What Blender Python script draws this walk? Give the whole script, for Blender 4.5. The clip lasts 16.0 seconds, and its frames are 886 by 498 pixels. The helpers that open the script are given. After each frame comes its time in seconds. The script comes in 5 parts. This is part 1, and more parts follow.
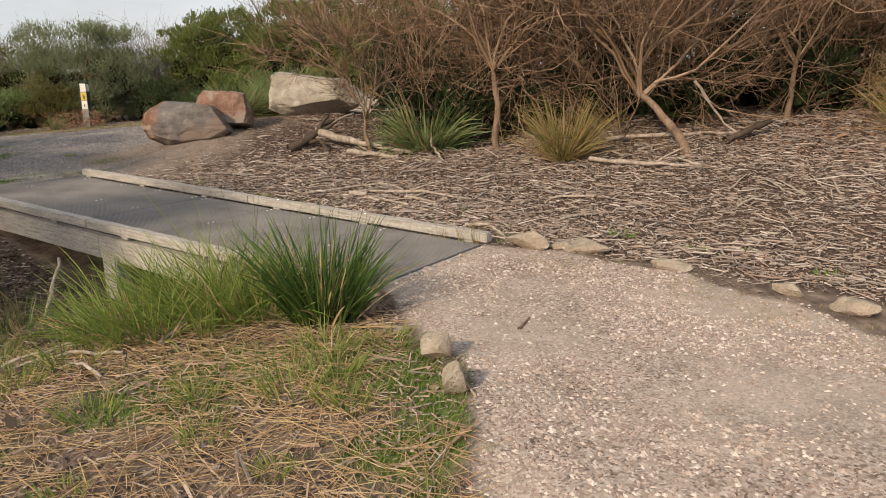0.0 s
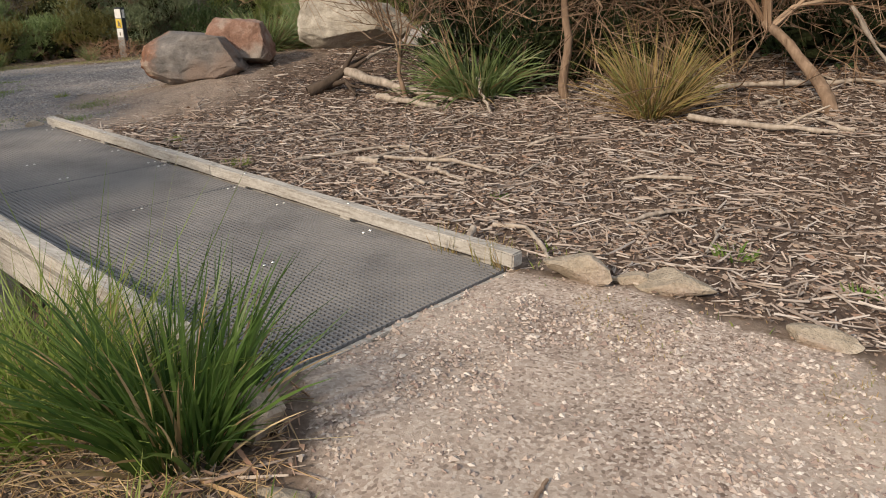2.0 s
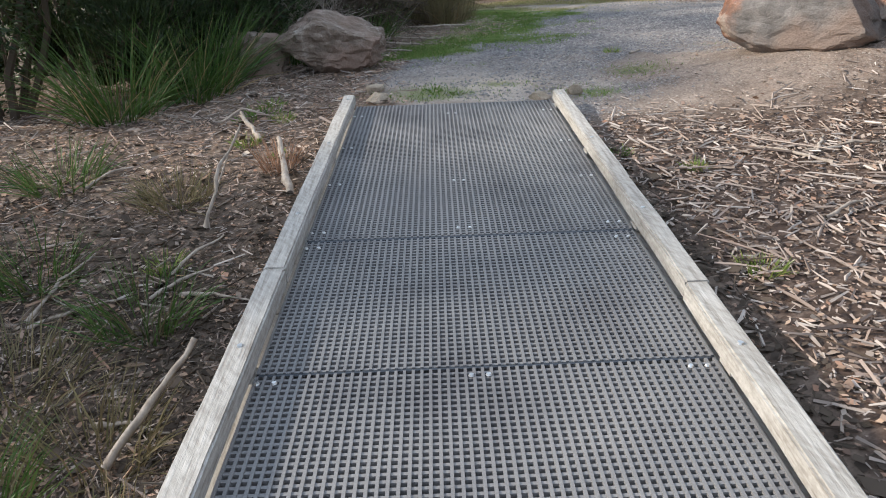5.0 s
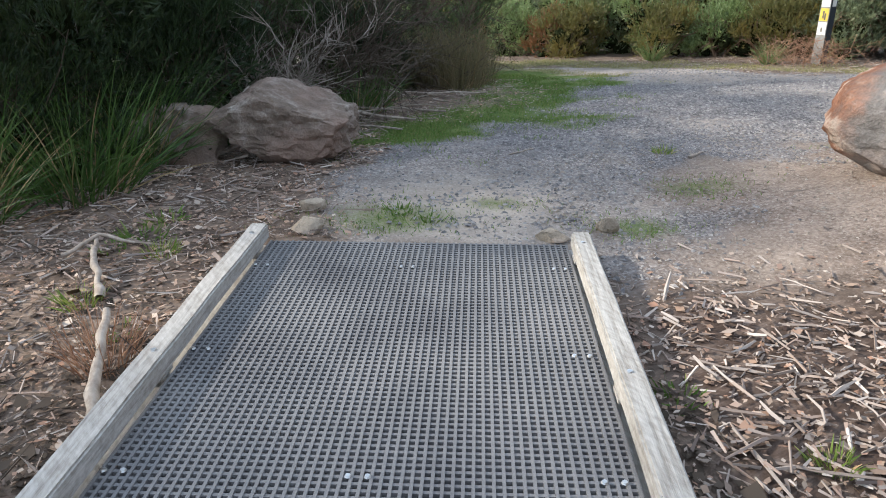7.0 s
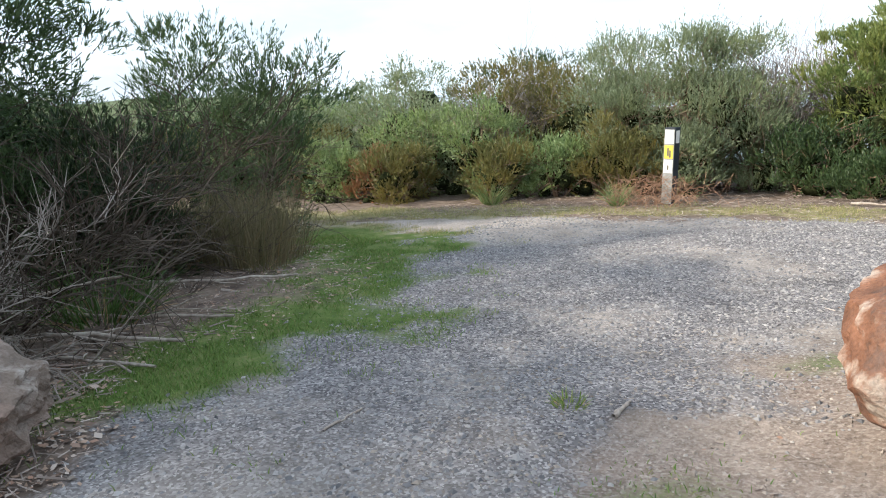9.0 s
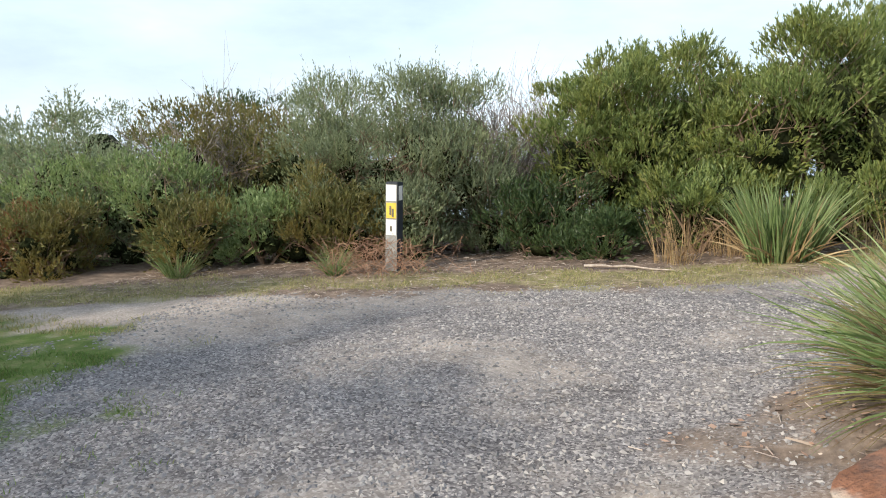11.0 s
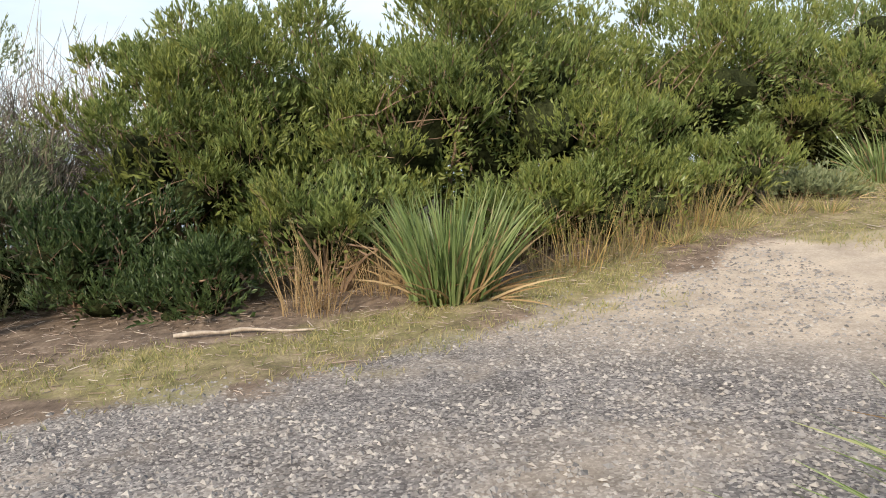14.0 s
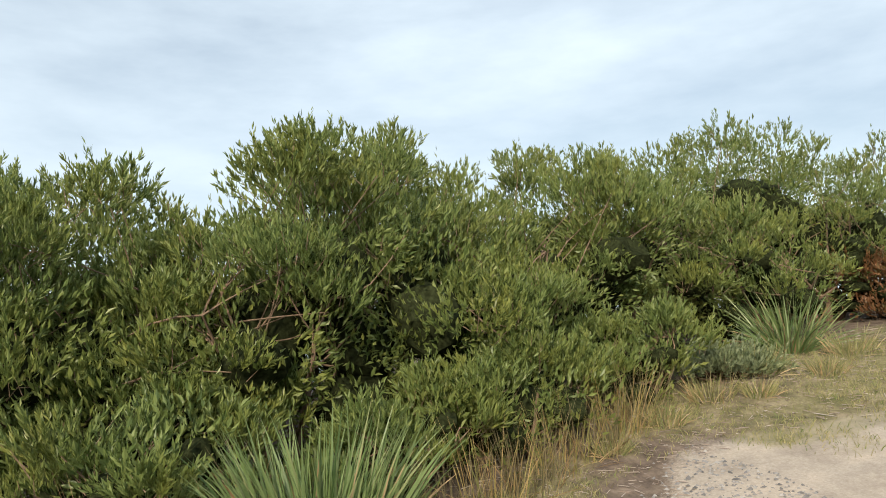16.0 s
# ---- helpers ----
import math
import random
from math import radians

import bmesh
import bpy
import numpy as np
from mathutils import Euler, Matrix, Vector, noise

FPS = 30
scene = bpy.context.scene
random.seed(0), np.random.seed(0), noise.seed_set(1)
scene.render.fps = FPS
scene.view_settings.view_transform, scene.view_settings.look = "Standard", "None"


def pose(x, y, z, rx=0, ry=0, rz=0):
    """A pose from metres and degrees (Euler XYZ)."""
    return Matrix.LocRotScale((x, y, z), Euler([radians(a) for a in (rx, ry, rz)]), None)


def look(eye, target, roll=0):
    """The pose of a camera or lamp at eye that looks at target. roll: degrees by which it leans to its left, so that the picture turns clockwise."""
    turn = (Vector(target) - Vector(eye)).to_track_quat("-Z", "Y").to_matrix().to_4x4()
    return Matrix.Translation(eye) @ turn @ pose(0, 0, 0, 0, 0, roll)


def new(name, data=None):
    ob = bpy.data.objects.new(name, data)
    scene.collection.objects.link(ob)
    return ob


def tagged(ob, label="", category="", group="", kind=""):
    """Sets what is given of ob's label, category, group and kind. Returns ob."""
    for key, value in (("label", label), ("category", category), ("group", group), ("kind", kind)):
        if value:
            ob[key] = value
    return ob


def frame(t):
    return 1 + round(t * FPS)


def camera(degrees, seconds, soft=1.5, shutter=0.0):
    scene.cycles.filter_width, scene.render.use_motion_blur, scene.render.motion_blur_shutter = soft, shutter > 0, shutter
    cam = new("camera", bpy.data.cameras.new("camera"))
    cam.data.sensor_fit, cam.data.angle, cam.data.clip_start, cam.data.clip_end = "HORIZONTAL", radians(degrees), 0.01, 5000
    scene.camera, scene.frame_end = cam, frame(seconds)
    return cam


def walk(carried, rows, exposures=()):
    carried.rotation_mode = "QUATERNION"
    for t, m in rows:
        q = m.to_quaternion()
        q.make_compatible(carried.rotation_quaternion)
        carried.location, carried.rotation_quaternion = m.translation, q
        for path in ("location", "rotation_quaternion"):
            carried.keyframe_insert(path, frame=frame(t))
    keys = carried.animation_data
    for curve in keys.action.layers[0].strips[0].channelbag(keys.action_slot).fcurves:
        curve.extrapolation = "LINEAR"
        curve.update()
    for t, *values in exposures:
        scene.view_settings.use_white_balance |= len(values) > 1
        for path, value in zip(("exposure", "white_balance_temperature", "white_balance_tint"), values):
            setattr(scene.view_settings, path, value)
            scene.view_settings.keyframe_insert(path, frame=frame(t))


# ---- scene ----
cam = camera(63.1, 16.0, soft=1.0)
PATH = [
    (0, (0.131, -0.024, 1.409), (0.073, 1.911, 0.903), 0.2),
    (0.5, (0.131, 0.472, 1.382), (0.115, 2.382, 0.789), 0.1),
    (1, (0.256, 0.995, 1.399), (0.217, 2.877, 0.723), -0.2),
    (1.5, (0.371, 1.524, 1.36), (0.186, 3.398, 0.686), -0.3),
    (2, (0.468, 2.053, 1.359), (0.179, 3.908, 0.669), 0.0),
    (2.5, (0.526, 2.588, 1.409), (-0.03, 4.378, 0.712), -0.8),
    (3, (0.485, 3.137, 1.38), (-0.276, 4.837, 0.653), -0.5),
    (3.5, (0.373, 3.62, 1.343), (-0.573, 5.203, 0.57), -0.7),
    (4, (0.062, 4.031, 1.328), (-1.127, 5.42, 0.519), -1.6),
    (4.2, (-0.071, 4.208, 1.321), (-1.358, 5.492, 0.487), -1.9),
    (6.3, (-1.517, 5.862, 1.315), (-3.113, 6.745, 0.493), -1.0),
    (6.5, (-1.673, 5.994, 1.3), (-3.258, 6.921, 0.508), -0.3),
    (7, (-2.081, 6.345, 1.301), (-3.677, 7.291, 0.555), 0.2),
    (7.5, (-2.547, 6.67, 1.289), (-4.176, 7.598, 0.593), -1.6),
    (8, (-2.95, 7.027, 1.327), (-4.46, 8.207, 0.754), -0.0),
    (8.5, (-3.361, 7.409, 1.368), (-4.829, 8.683, 0.9), -0.0),
    (9, (-3.786, 7.737, 1.395), (-5.192, 9.094, 0.967), -0.7),
    (9.5, (-4.127, 8.053, 1.44), (-5.376, 9.566, 1.053), -0.6),
    (10, (-4.444, 8.438, 1.483), (-5.485, 10.115, 1.162), -0.6),
    (10.2, (-4.551, 8.576, 1.463), (-5.525, 10.295, 1.157), -0.4),
    (12.3, (-4.855, 10.652, 1.225), (-5.306, 12.574, 0.903), 2.0),
    (12.5, (-4.917, 10.816, 1.225), (-5.261, 12.759, 0.899), 1.8),
    (13, (-5.04, 11.279, 1.236), (-5.127, 13.253, 0.926), 1.6),
    (13.5, (-5.152, 11.686, 1.256), (-5.084, 13.659, 0.937), 1.7),
    (14, (-5.238, 12.001, 1.309), (-4.994, 13.967, 1.035), 0.8),
    (14.5, (-5.277, 12.364, 1.351), (-4.892, 14.315, 1.136), 0.2),
    (15, (-5.284, 12.718, 1.449), (-4.839, 14.665, 1.351), -0.5),
    (15.5, (-5.251, 13.104, 1.515), (-4.738, 15.036, 1.57), -1.0),
    (16, (-5.111, 13.453, 1.557), (-4.458, 15.335, 1.726), -2.3),
]
walk(cam, [(t, look(eye, target, roll)) for t, eye, target, roll in PATH],
     exposures=[(0.0, -0.42, 6800, 12), (2.0, -0.4, 6500, 11), (4.0, -0.06, 5900, 9), (6.5, 0.34, 5600, 8), (7.5, 0.30, 5650, 8), (8.5, 0.56, 5750, 7), (9.3, 0.50, 5750, 6), (10.2, 0.34, 5750, 6), (12.5, 0.11, 6250, 9), (14.0, 0.15, 6250, 8), (16.0, -0.06, 6200, 5)])

# ---- world and sun ----
SUN_DIR = Vector((-0.54, -0.84, 0.0)).normalized()
SUN_ELEV = radians(29)
world = bpy.data.worlds.new("sky")
scene.world = world
world.use_nodes = True
wn, wl = world.node_tree.nodes, world.node_tree.links
wn.clear()
sky = wn.new("ShaderNodeTexSky")
sky.sky_type, sky.sun_disc = "NISHITA", False
sky.sun_elevation = SUN_ELEV
sky.sun_rotation = math.atan2(SUN_DIR.x, SUN_DIR.y)
sky.air_density, sky.dust_density, sky.ozone_density = 1.0, 1.5, 1.0
# thin broken cloud over the whole sky
tc = wn.new("ShaderNodeTexCoord")
mp = wn.new("ShaderNodeMapping")
mp.inputs["Scale"].default_value = (1.0, 1.0, 3.2)
nz = wn.new("ShaderNodeTexNoise")
nz.inputs["Scale"].default_value, nz.inputs["Detail"].default_value = 2.6, 6.0
nz.inputs["Roughness"].default_value = 0.55
rp = wn.new("ShaderNodeValToRGB")
rp.color_ramp.elements[0].position, rp.color_ramp.elements[1].position = 0.30, 0.70
mx = wn.new("ShaderNodeMixRGB")
mx.inputs[2].default_value = (10.8, 11.6, 12.4, 1)
mm = wn.new("ShaderNodeMath")
mm.operation, mm.inputs[1].default_value, mm.inputs[2].default_value = "MULTIPLY_ADD", 0.42, 0.46
bg = wn.new("ShaderNodeBackground")
bg.inputs["Strength"].default_value = 0.10
wo = wn.new("ShaderNodeOutputWorld")
wl.new(tc.outputs["Generated"], mp.inputs["Vector"])
wl.new(mp.outputs[0], nz.inputs["Vector"])
wl.new(nz.outputs["Fac"], rp.inputs["Fac"])
wl.new(rp.outputs["Color"], mm.inputs[0])
wl.new(mm.outputs[0], mx.inputs[0])
wl.new(sky.outputs["Color"], mx.inputs[1])
wl.new(mx.outputs[0], bg.inputs["Color"])
wl.new(bg.outputs[0], wo.inputs["Surface"])

sun_data = bpy.data.lights.new("sun", "SUN")
sun_data.energy, sun_data.angle, sun_data.color = 5.0, radians(5.0), (1.0, 0.83, 0.62)
sun = new("sun", sun_data)
to_sun = Vector((SUN_DIR.x * math.cos(SUN_ELEV), SUN_DIR.y * math.cos(SUN_ELEV), math.sin(SUN_ELEV)))
sun.matrix_world = look((0, 0, 0), -to_sun)

# ---- materials ----


def material(name, rough=0.9, spec=0.3):
    m = bpy.data.materials.new(name)
    m.use_nodes = True
    b = m.node_tree.nodes["Principled BSDF"]
    b.inputs["Roughness"].default_value = rough
    b.inputs["Specular IOR Level"].default_value = spec
    return m, m.node_tree.nodes, m.node_tree.links, b


def noise_node(n, l, scale, detail=4.0, rough=0.6, vec=None, coord="Object", stretch=None):
    t = n.new("ShaderNodeTexNoise")
    t.inputs["Scale"].default_value, t.inputs["Detail"].default_value, t.inputs["Roughness"].default_value = scale, detail, rough
    if vec is None:
        c = n.new("ShaderNodeTexCoord")
        vec = c.outputs[coord]
    if stretch:
        mpn = n.new("ShaderNodeMapping")
        mpn.inputs["Scale"].default_value = stretch
        l.new(vec, mpn.inputs["Vector"])
        vec = mpn.outputs[0]
    l.new(vec, t.inputs["Vector"])
    return t.outputs["Fac"]


def ramp(n, l, fac, stops):
    r = n.new("ShaderNodeValToRGB")
    while len(r.color_ramp.elements) < len(stops):
        r.color_ramp.elements.new(0.5)
    for e, (p, c) in zip(r.color_ramp.elements, stops):
        e.position, e.color = p, (*c, 1)
    l.new(fac, r.inputs["Fac"])
    return r.outputs["Color"]


def mix(n, l, fac, a, b, kind="MIX"):
    m = n.new("ShaderNodeMixRGB")
    m.blend_type = kind
    for sock, v in ((m.inputs[0], fac), (m.inputs[1], a), (m.inputs[2], b)):
        if isinstance(v, (int, float)):
            sock.default_value = v
        elif isinstance(v, tuple):
            sock.default_value = (*v, 1)
        else:
            l.new(v, sock)
    return m.outputs[0]


def math_node(n, l, op, a, b=0.0, clamp=False):
    m = n.new("ShaderNodeMath")
    m.operation, m.use_clamp = op, clamp
    for sock, v in ((m.inputs[0], a), (m.inputs[1], b)):
        if isinstance(v, (int, float)):
            sock.default_value = v
        else:
            l.new(v, sock)
    return m.outputs[0]


def bump(n, l, b, height, strength=0.5, dist=0.02):
    bp = n.new("ShaderNodeBump")
    bp.inputs["Strength"].default_value, bp.inputs["Distance"].default_value = strength, dist
    l.new(height, bp.inputs["Height"])
    l.new(bp.outputs[0], b.inputs["Normal"])


def island_material(name, colours, rough=0.6, spec=0.3, through_light=0.0, patch=None, patch_scale=1.2):
    """Leaves, blades, twigs and chips: each island its own tint, with a broad tint on top."""
    m, n, l, b = material(name, rough, spec)
    g = n.new("ShaderNodeNewGeometry")
    k = len(colours)
    col = ramp(n, l, g.outputs["Random Per Island"], [(i / max(1, k - 1), c) for i, c in enumerate(colours)])
    if patch:
        f = noise_node(n, l, patch_scale, 3.0)
        f = math_node(n, l, "MULTIPLY", math_node(n, l, "SUBTRACT", f, 0.42), 3.5, True)
        col = mix(n, l, f, col, patch, "MULTIPLY")
    l.new(col, b.inputs["Base Color"])
    if through_light:
        tr = n.new("ShaderNodeBsdfTranslucent")
        l.new(col, tr.inputs["Color"])
        ms = n.new("ShaderNodeMixShader")
        ms.inputs[0].default_value = through_light
        l.new(b.outputs[0], ms.inputs[1])
        l.new(tr.outputs[0], ms.inputs[2])
        l.new(ms.outputs[0], n["Material Output"].inputs["Surface"])
    return m


def leaves_material(name, colours, patch=(1.0, 1.0, 1.0)):
    return island_material(name, colours, 0.42, 0.45, 0.36, patch, 1.6)


M_ACACIA = leaves_material("acacia_leaf", [(0.10, 0.145, 0.042), (0.18, 0.235, 0.07), (0.27, 0.325, 0.11), (0.14, 0.19, 0.06)], (1.2, 1.0, 0.75))
M_TEATREE = leaves_material("tea_tree_leaf", [(0.13, 0.165, 0.09), (0.24, 0.285, 0.165), (0.34, 0.38, 0.235), (0.18, 0.22, 0.12)], (1.04, 1.0, 0.8))
M_BRIGHT = leaves_material("broad_leaf", [(0.13, 0.19, 0.07), (0.24, 0.32, 0.13), (0.33, 0.40, 0.19)], (1.05, 1.0, 0.8))
# near-black greens: shade put into the leaf colour of scrub and thicket filler
M_DARK = leaves_material("shade_toned_leaf", [(0.018, 0.032, 0.014), (0.035, 0.06, 0.022), (0.05, 0.075, 0.028)], (1.2, 1.0, 0.8))
M_OLIVE = leaves_material("olive_leaf", [(0.13, 0.13, 0.045), (0.22, 0.205, 0.07), (0.15, 0.165, 0.06)], (1.2, 0.92, 0.65))
M_FEATHER = leaves_material("feathery_leaf", [(0.045, 0.075, 0.03), (0.075, 0.12, 0.045), (0.105, 0.15, 0.06)], (1.05, 1.0, 0.8))
M_RUST = leaves_material("rusty_leaf", [(0.22, 0.10, 0.045), (0.33, 0.17, 0.08), (0.14, 0.12, 0.05)], (1.1, 1.0, 0.9))
M_TUSSOCK = island_material("tussock_blade", [(0.096, 0.156, 0.048), (0.18, 0.252, 0.09), (0.264, 0.336, 0.144), (0.144, 0.21, 0.072), (0.324, 0.348, 0.168)], 0.42, 0.45, 0.3)
M_SEDGE = island_material("sedge_blade", [(0.04, 0.09, 0.02), (0.08, 0.14, 0.03), (0.11, 0.18, 0.045)], 0.45, 0.4, 0.25)
M_LIGHTGRASS = island_material("fine_grass_blade", [(0.12, 0.19, 0.03), (0.21, 0.29, 0.065), (0.31, 0.34, 0.10)], 0.5, 0.3, 0.3)
M_DRY = island_material("dry_blade", [(0.34, 0.23, 0.12), (0.44, 0.33, 0.19), (0.28, 0.18, 0.09), (0.36, 0.29, 0.15)], 0.7, 0.2, 0.2)
M_GOLD = island_material("golden_blade", [(0.38, 0.24, 0.1), (0.25, 0.25, 0.08), (0.45, 0.31, 0.15), (0.16, 0.21, 0.06)], 0.6, 0.2, 0.2)
M_SKIRT = island_material("withered_blade", [(0.20, 0.15, 0.075), (0.28, 0.21, 0.12), (0.14, 0.105, 0.055), (0.17, 0.17, 0.06)], 0.7, 0.2, 0.2)
M_REED = island_material("reed_blade", [(0.17, 0.135, 0.075), (0.25, 0.205, 0.115), (0.12, 0.12, 0.05)], 0.6, 0.2, 0.2)
M_LAWN = island_material("lawn_blade", [(0.11, 0.20, 0.04), (0.17, 0.27, 0.06), (0.25, 0.27, 0.10), (0.09, 0.17, 0.035)], 0.6, 0.2, 0.25)
M_VERGE = island_material("dry_verge_blade", [(0.20, 0.22, 0.08), (0.34, 0.31, 0.14), (0.42, 0.36, 0.19), (0.15, 0.20, 0.06)], 0.6, 0.2, 0.25)
M_TWIG = island_material("dry_twig", [(0.17, 0.105, 0.066), (0.34, 0.235, 0.16), (0.09, 0.056, 0.037), (0.23, 0.145, 0.09), (0.42, 0.31, 0.22)], 0.85, 0.15, 0.0)
M_GREYTWIG = island_material("grey_twig", [(0.22, 0.19, 0.16), (0.32, 0.28, 0.24), (0.16, 0.13, 0.11)], 0.85, 0.15, 0.0)
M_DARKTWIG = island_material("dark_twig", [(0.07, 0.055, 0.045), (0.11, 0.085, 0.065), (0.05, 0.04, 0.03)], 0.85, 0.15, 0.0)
M_CHIP = island_material("mulch_chip", [(0.24, 0.186, 0.156), (0.396, 0.33, 0.282), (0.132, 0.0984, 0.084), (0.6, 0.528, 0.468), (0.3, 0.216, 0.174), (0.456, 0.396, 0.348)], 0.9, 0.15, 0.0)
M_FLAKE = island_material("dead_leaf", [(0.288, 0.186, 0.126), (0.432, 0.312, 0.228), (0.18, 0.12, 0.09), (0.528, 0.444, 0.372), (0.348, 0.204, 0.138), (0.24, 0.204, 0.168)], 0.8, 0.25, 0.0)
M_PALECHIP = island_material("pale_bark", [(0.36, 0.306, 0.27), (0.504, 0.45, 0.408), (0.264, 0.216, 0.186), (0.648, 0.576, 0.516), (0.324, 0.252, 0.21)], 0.9, 0.15, 0.0)
M_STRAW = island_material("straw", [(0.529, 0.38, 0.207), (0.414, 0.276, 0.149), (0.632, 0.494, 0.299)], 0.8, 0.2, 0.1)
M_FERN = island_material("dead_bracken", [(0.30, 0.165, 0.10), (0.42, 0.27, 0.185), (0.23, 0.125, 0.075)], 0.8, 0.2, 0.1)
M_GRIT = island_material("pink_gravel", [(0.38, 0.29, 0.24), (0.52, 0.43, 0.37), (0.27, 0.19, 0.16), (0.68, 0.61, 0.55), (0.43, 0.36, 0.32), (0.20, 0.15, 0.13)], 0.85, 0.3)
M_APRON = island_material("brown_grit", [(0.25, 0.205, 0.165), (0.36, 0.305, 0.255), (0.18, 0.145, 0.12), (0.45, 0.40, 0.35)], 0.85, 0.3)
M_METAL = island_material("grey_gravel", [(0.18, 0.17, 0.172), (0.28, 0.265, 0.262), (0.11, 0.105, 0.108), (0.40, 0.375, 0.355), (0.23, 0.212, 0.205)], 0.8, 0.35)


def bark_material(name, dark, light):
    m, n, l, b = material(name, 0.9, 0.2)
    f = noise_node(n, l, 22.0, 5.0, stretch=(1, 1, 0.25))
    f2 = noise_node(n, l, 3.0, 3.0)
    col = mix(n, l, f2, ramp(n, l, f, [(0.3, dark), (0.7, light)]), (0.75, 0.72, 0.68), "MULTIPLY")
    l.new(col, b.inputs["Base Color"])
    bump(n, l, b, f, 0.6, 0.01)
    return m


M_BARK = bark_material("brown_bark", (0.17, 0.115, 0.08), (0.36, 0.26, 0.19))
M_LOG = bark_material("grey_driftwood", (0.26, 0.215, 0.18), (0.60, 0.53, 0.46))
M_DARKBARK = bark_material("dark_bark", (0.06, 0.045, 0.035), (0.13, 0.10, 0.08))


def timber_material():
    m, n, l, b = material("weathered_timber", 0.85, 0.2)
    c = n.new("ShaderNodeTexCoord")
    turned = n.new("ShaderNodeMapping")
    turned.inputs["Rotation"].default_value = (0, 0, math.atan2(0.537, 0.843))
    l.new(c.outputs["Object"], turned.inputs["Vector"])
    grain = noise_node(n, l, 9.0, 6.0, 0.65, turned.outputs[0], stretch=(0.5, 8.0, 8.0))
    blot = noise_node(n, l, 3.0, 4.0, 0.6, c.outputs["Object"])
    fine = noise_node(n, l, 60.0, 3.0, 0.6, c.outputs["Object"], stretch=(0.3, 1, 1))
    col = ramp(n, l, grain, [(0.28, (0.29, 0.265, 0.235)), (0.5, (0.48, 0.455, 0.42)), (0.75, (0.62, 0.595, 0.56))])
    col = mix(n, l, math_node(n, l, "MULTIPLY", math_node(n, l, "SUBTRACT", blot, 0.45), 3.0, True), col, (0.80, 0.78, 0.76), "MULTIPLY")
    col = mix(n, l, 0.5, col, ramp(n, l, fine, [(0.35, (0.55, 0.52, 0.49)), (0.6, (1, 1, 1))]), "MULTIPLY")
    l.new(col, b.inputs["Base Color"])
    bump(n, l, b, grain, 0.7, 0.006)
    return m


M_TIMBER = timber_material()


def grating_material():
    m, n, l, b = material("grey_grating", 0.75, 0.3)
    f = noise_node(n, l, 2.2, 5.0)
    g = noise_node(n, l, 160.0, 3.0)
    col = ramp(n, l, f, [(0.32, (0.165, 0.16, 0.165)), (0.48, (0.215, 0.21, 0.212)), (0.7, (0.265, 0.255, 0.252))])
    col = mix(n, l, 0.5, col, ramp(n, l, g, [(0.3, (0.6, 0.6, 0.6)), (0.65, (1.1, 1.1, 1.1))]), "MULTIPLY")
    l.new(col, b.inputs["Base Color"])
    bump(n, l, b, g, 0.4, 0.002)
    return m


M_GRATE = grating_material()


def plain(name, colour, rough=0.6, metal=0.0, spec=0.4, vary=0.25, scale=14.0):
    m, n, l, b = material(name, rough, spec)
    b.inputs["Metallic"].default_value = metal
    f = noise_node(n, l, scale, 5.0)
    d = tuple(max(0.0, c * (1 - vary)) for c in colour)
    h = tuple(c * (1 + vary * 0.6) for c in colour)
    l.new(ramp(n, l, f, [(0.3, d), (0.7, h)]), b.inputs["Base Color"])
    bump(n, l, b, f, 0.15, 0.004)
    return m


M_STEEL = plain("galvanised_steel", (0.62, 0.62, 0.62), 0.35, 0.9)
M_POST = plain("dark_recycled_plastic", (0.035, 0.042, 0.055), 0.55, 0.0, 0.4)
M_POSTFACE = plain("worn_grey_face", (0.30, 0.30, 0.29), 0.6)
M_WHITE = plain("white_sticker", (0.78, 0.77, 0.74), 0.5, vary=0.08)
M_YELLOW = plain("yellow_sticker", (0.72, 0.52, 0.07), 0.5, vary=0.12)
M_MARK = plain("printed_marks", (0.16, 0.14, 0.10), 0.6)
# near-black hull colour: the shade inside crowns is painted in
M_INNER_SHADE = plain("inner_shade_hull", (0.030, 0.036, 0.016), 0.95, 0, 0.03, 0.75, 30.0)


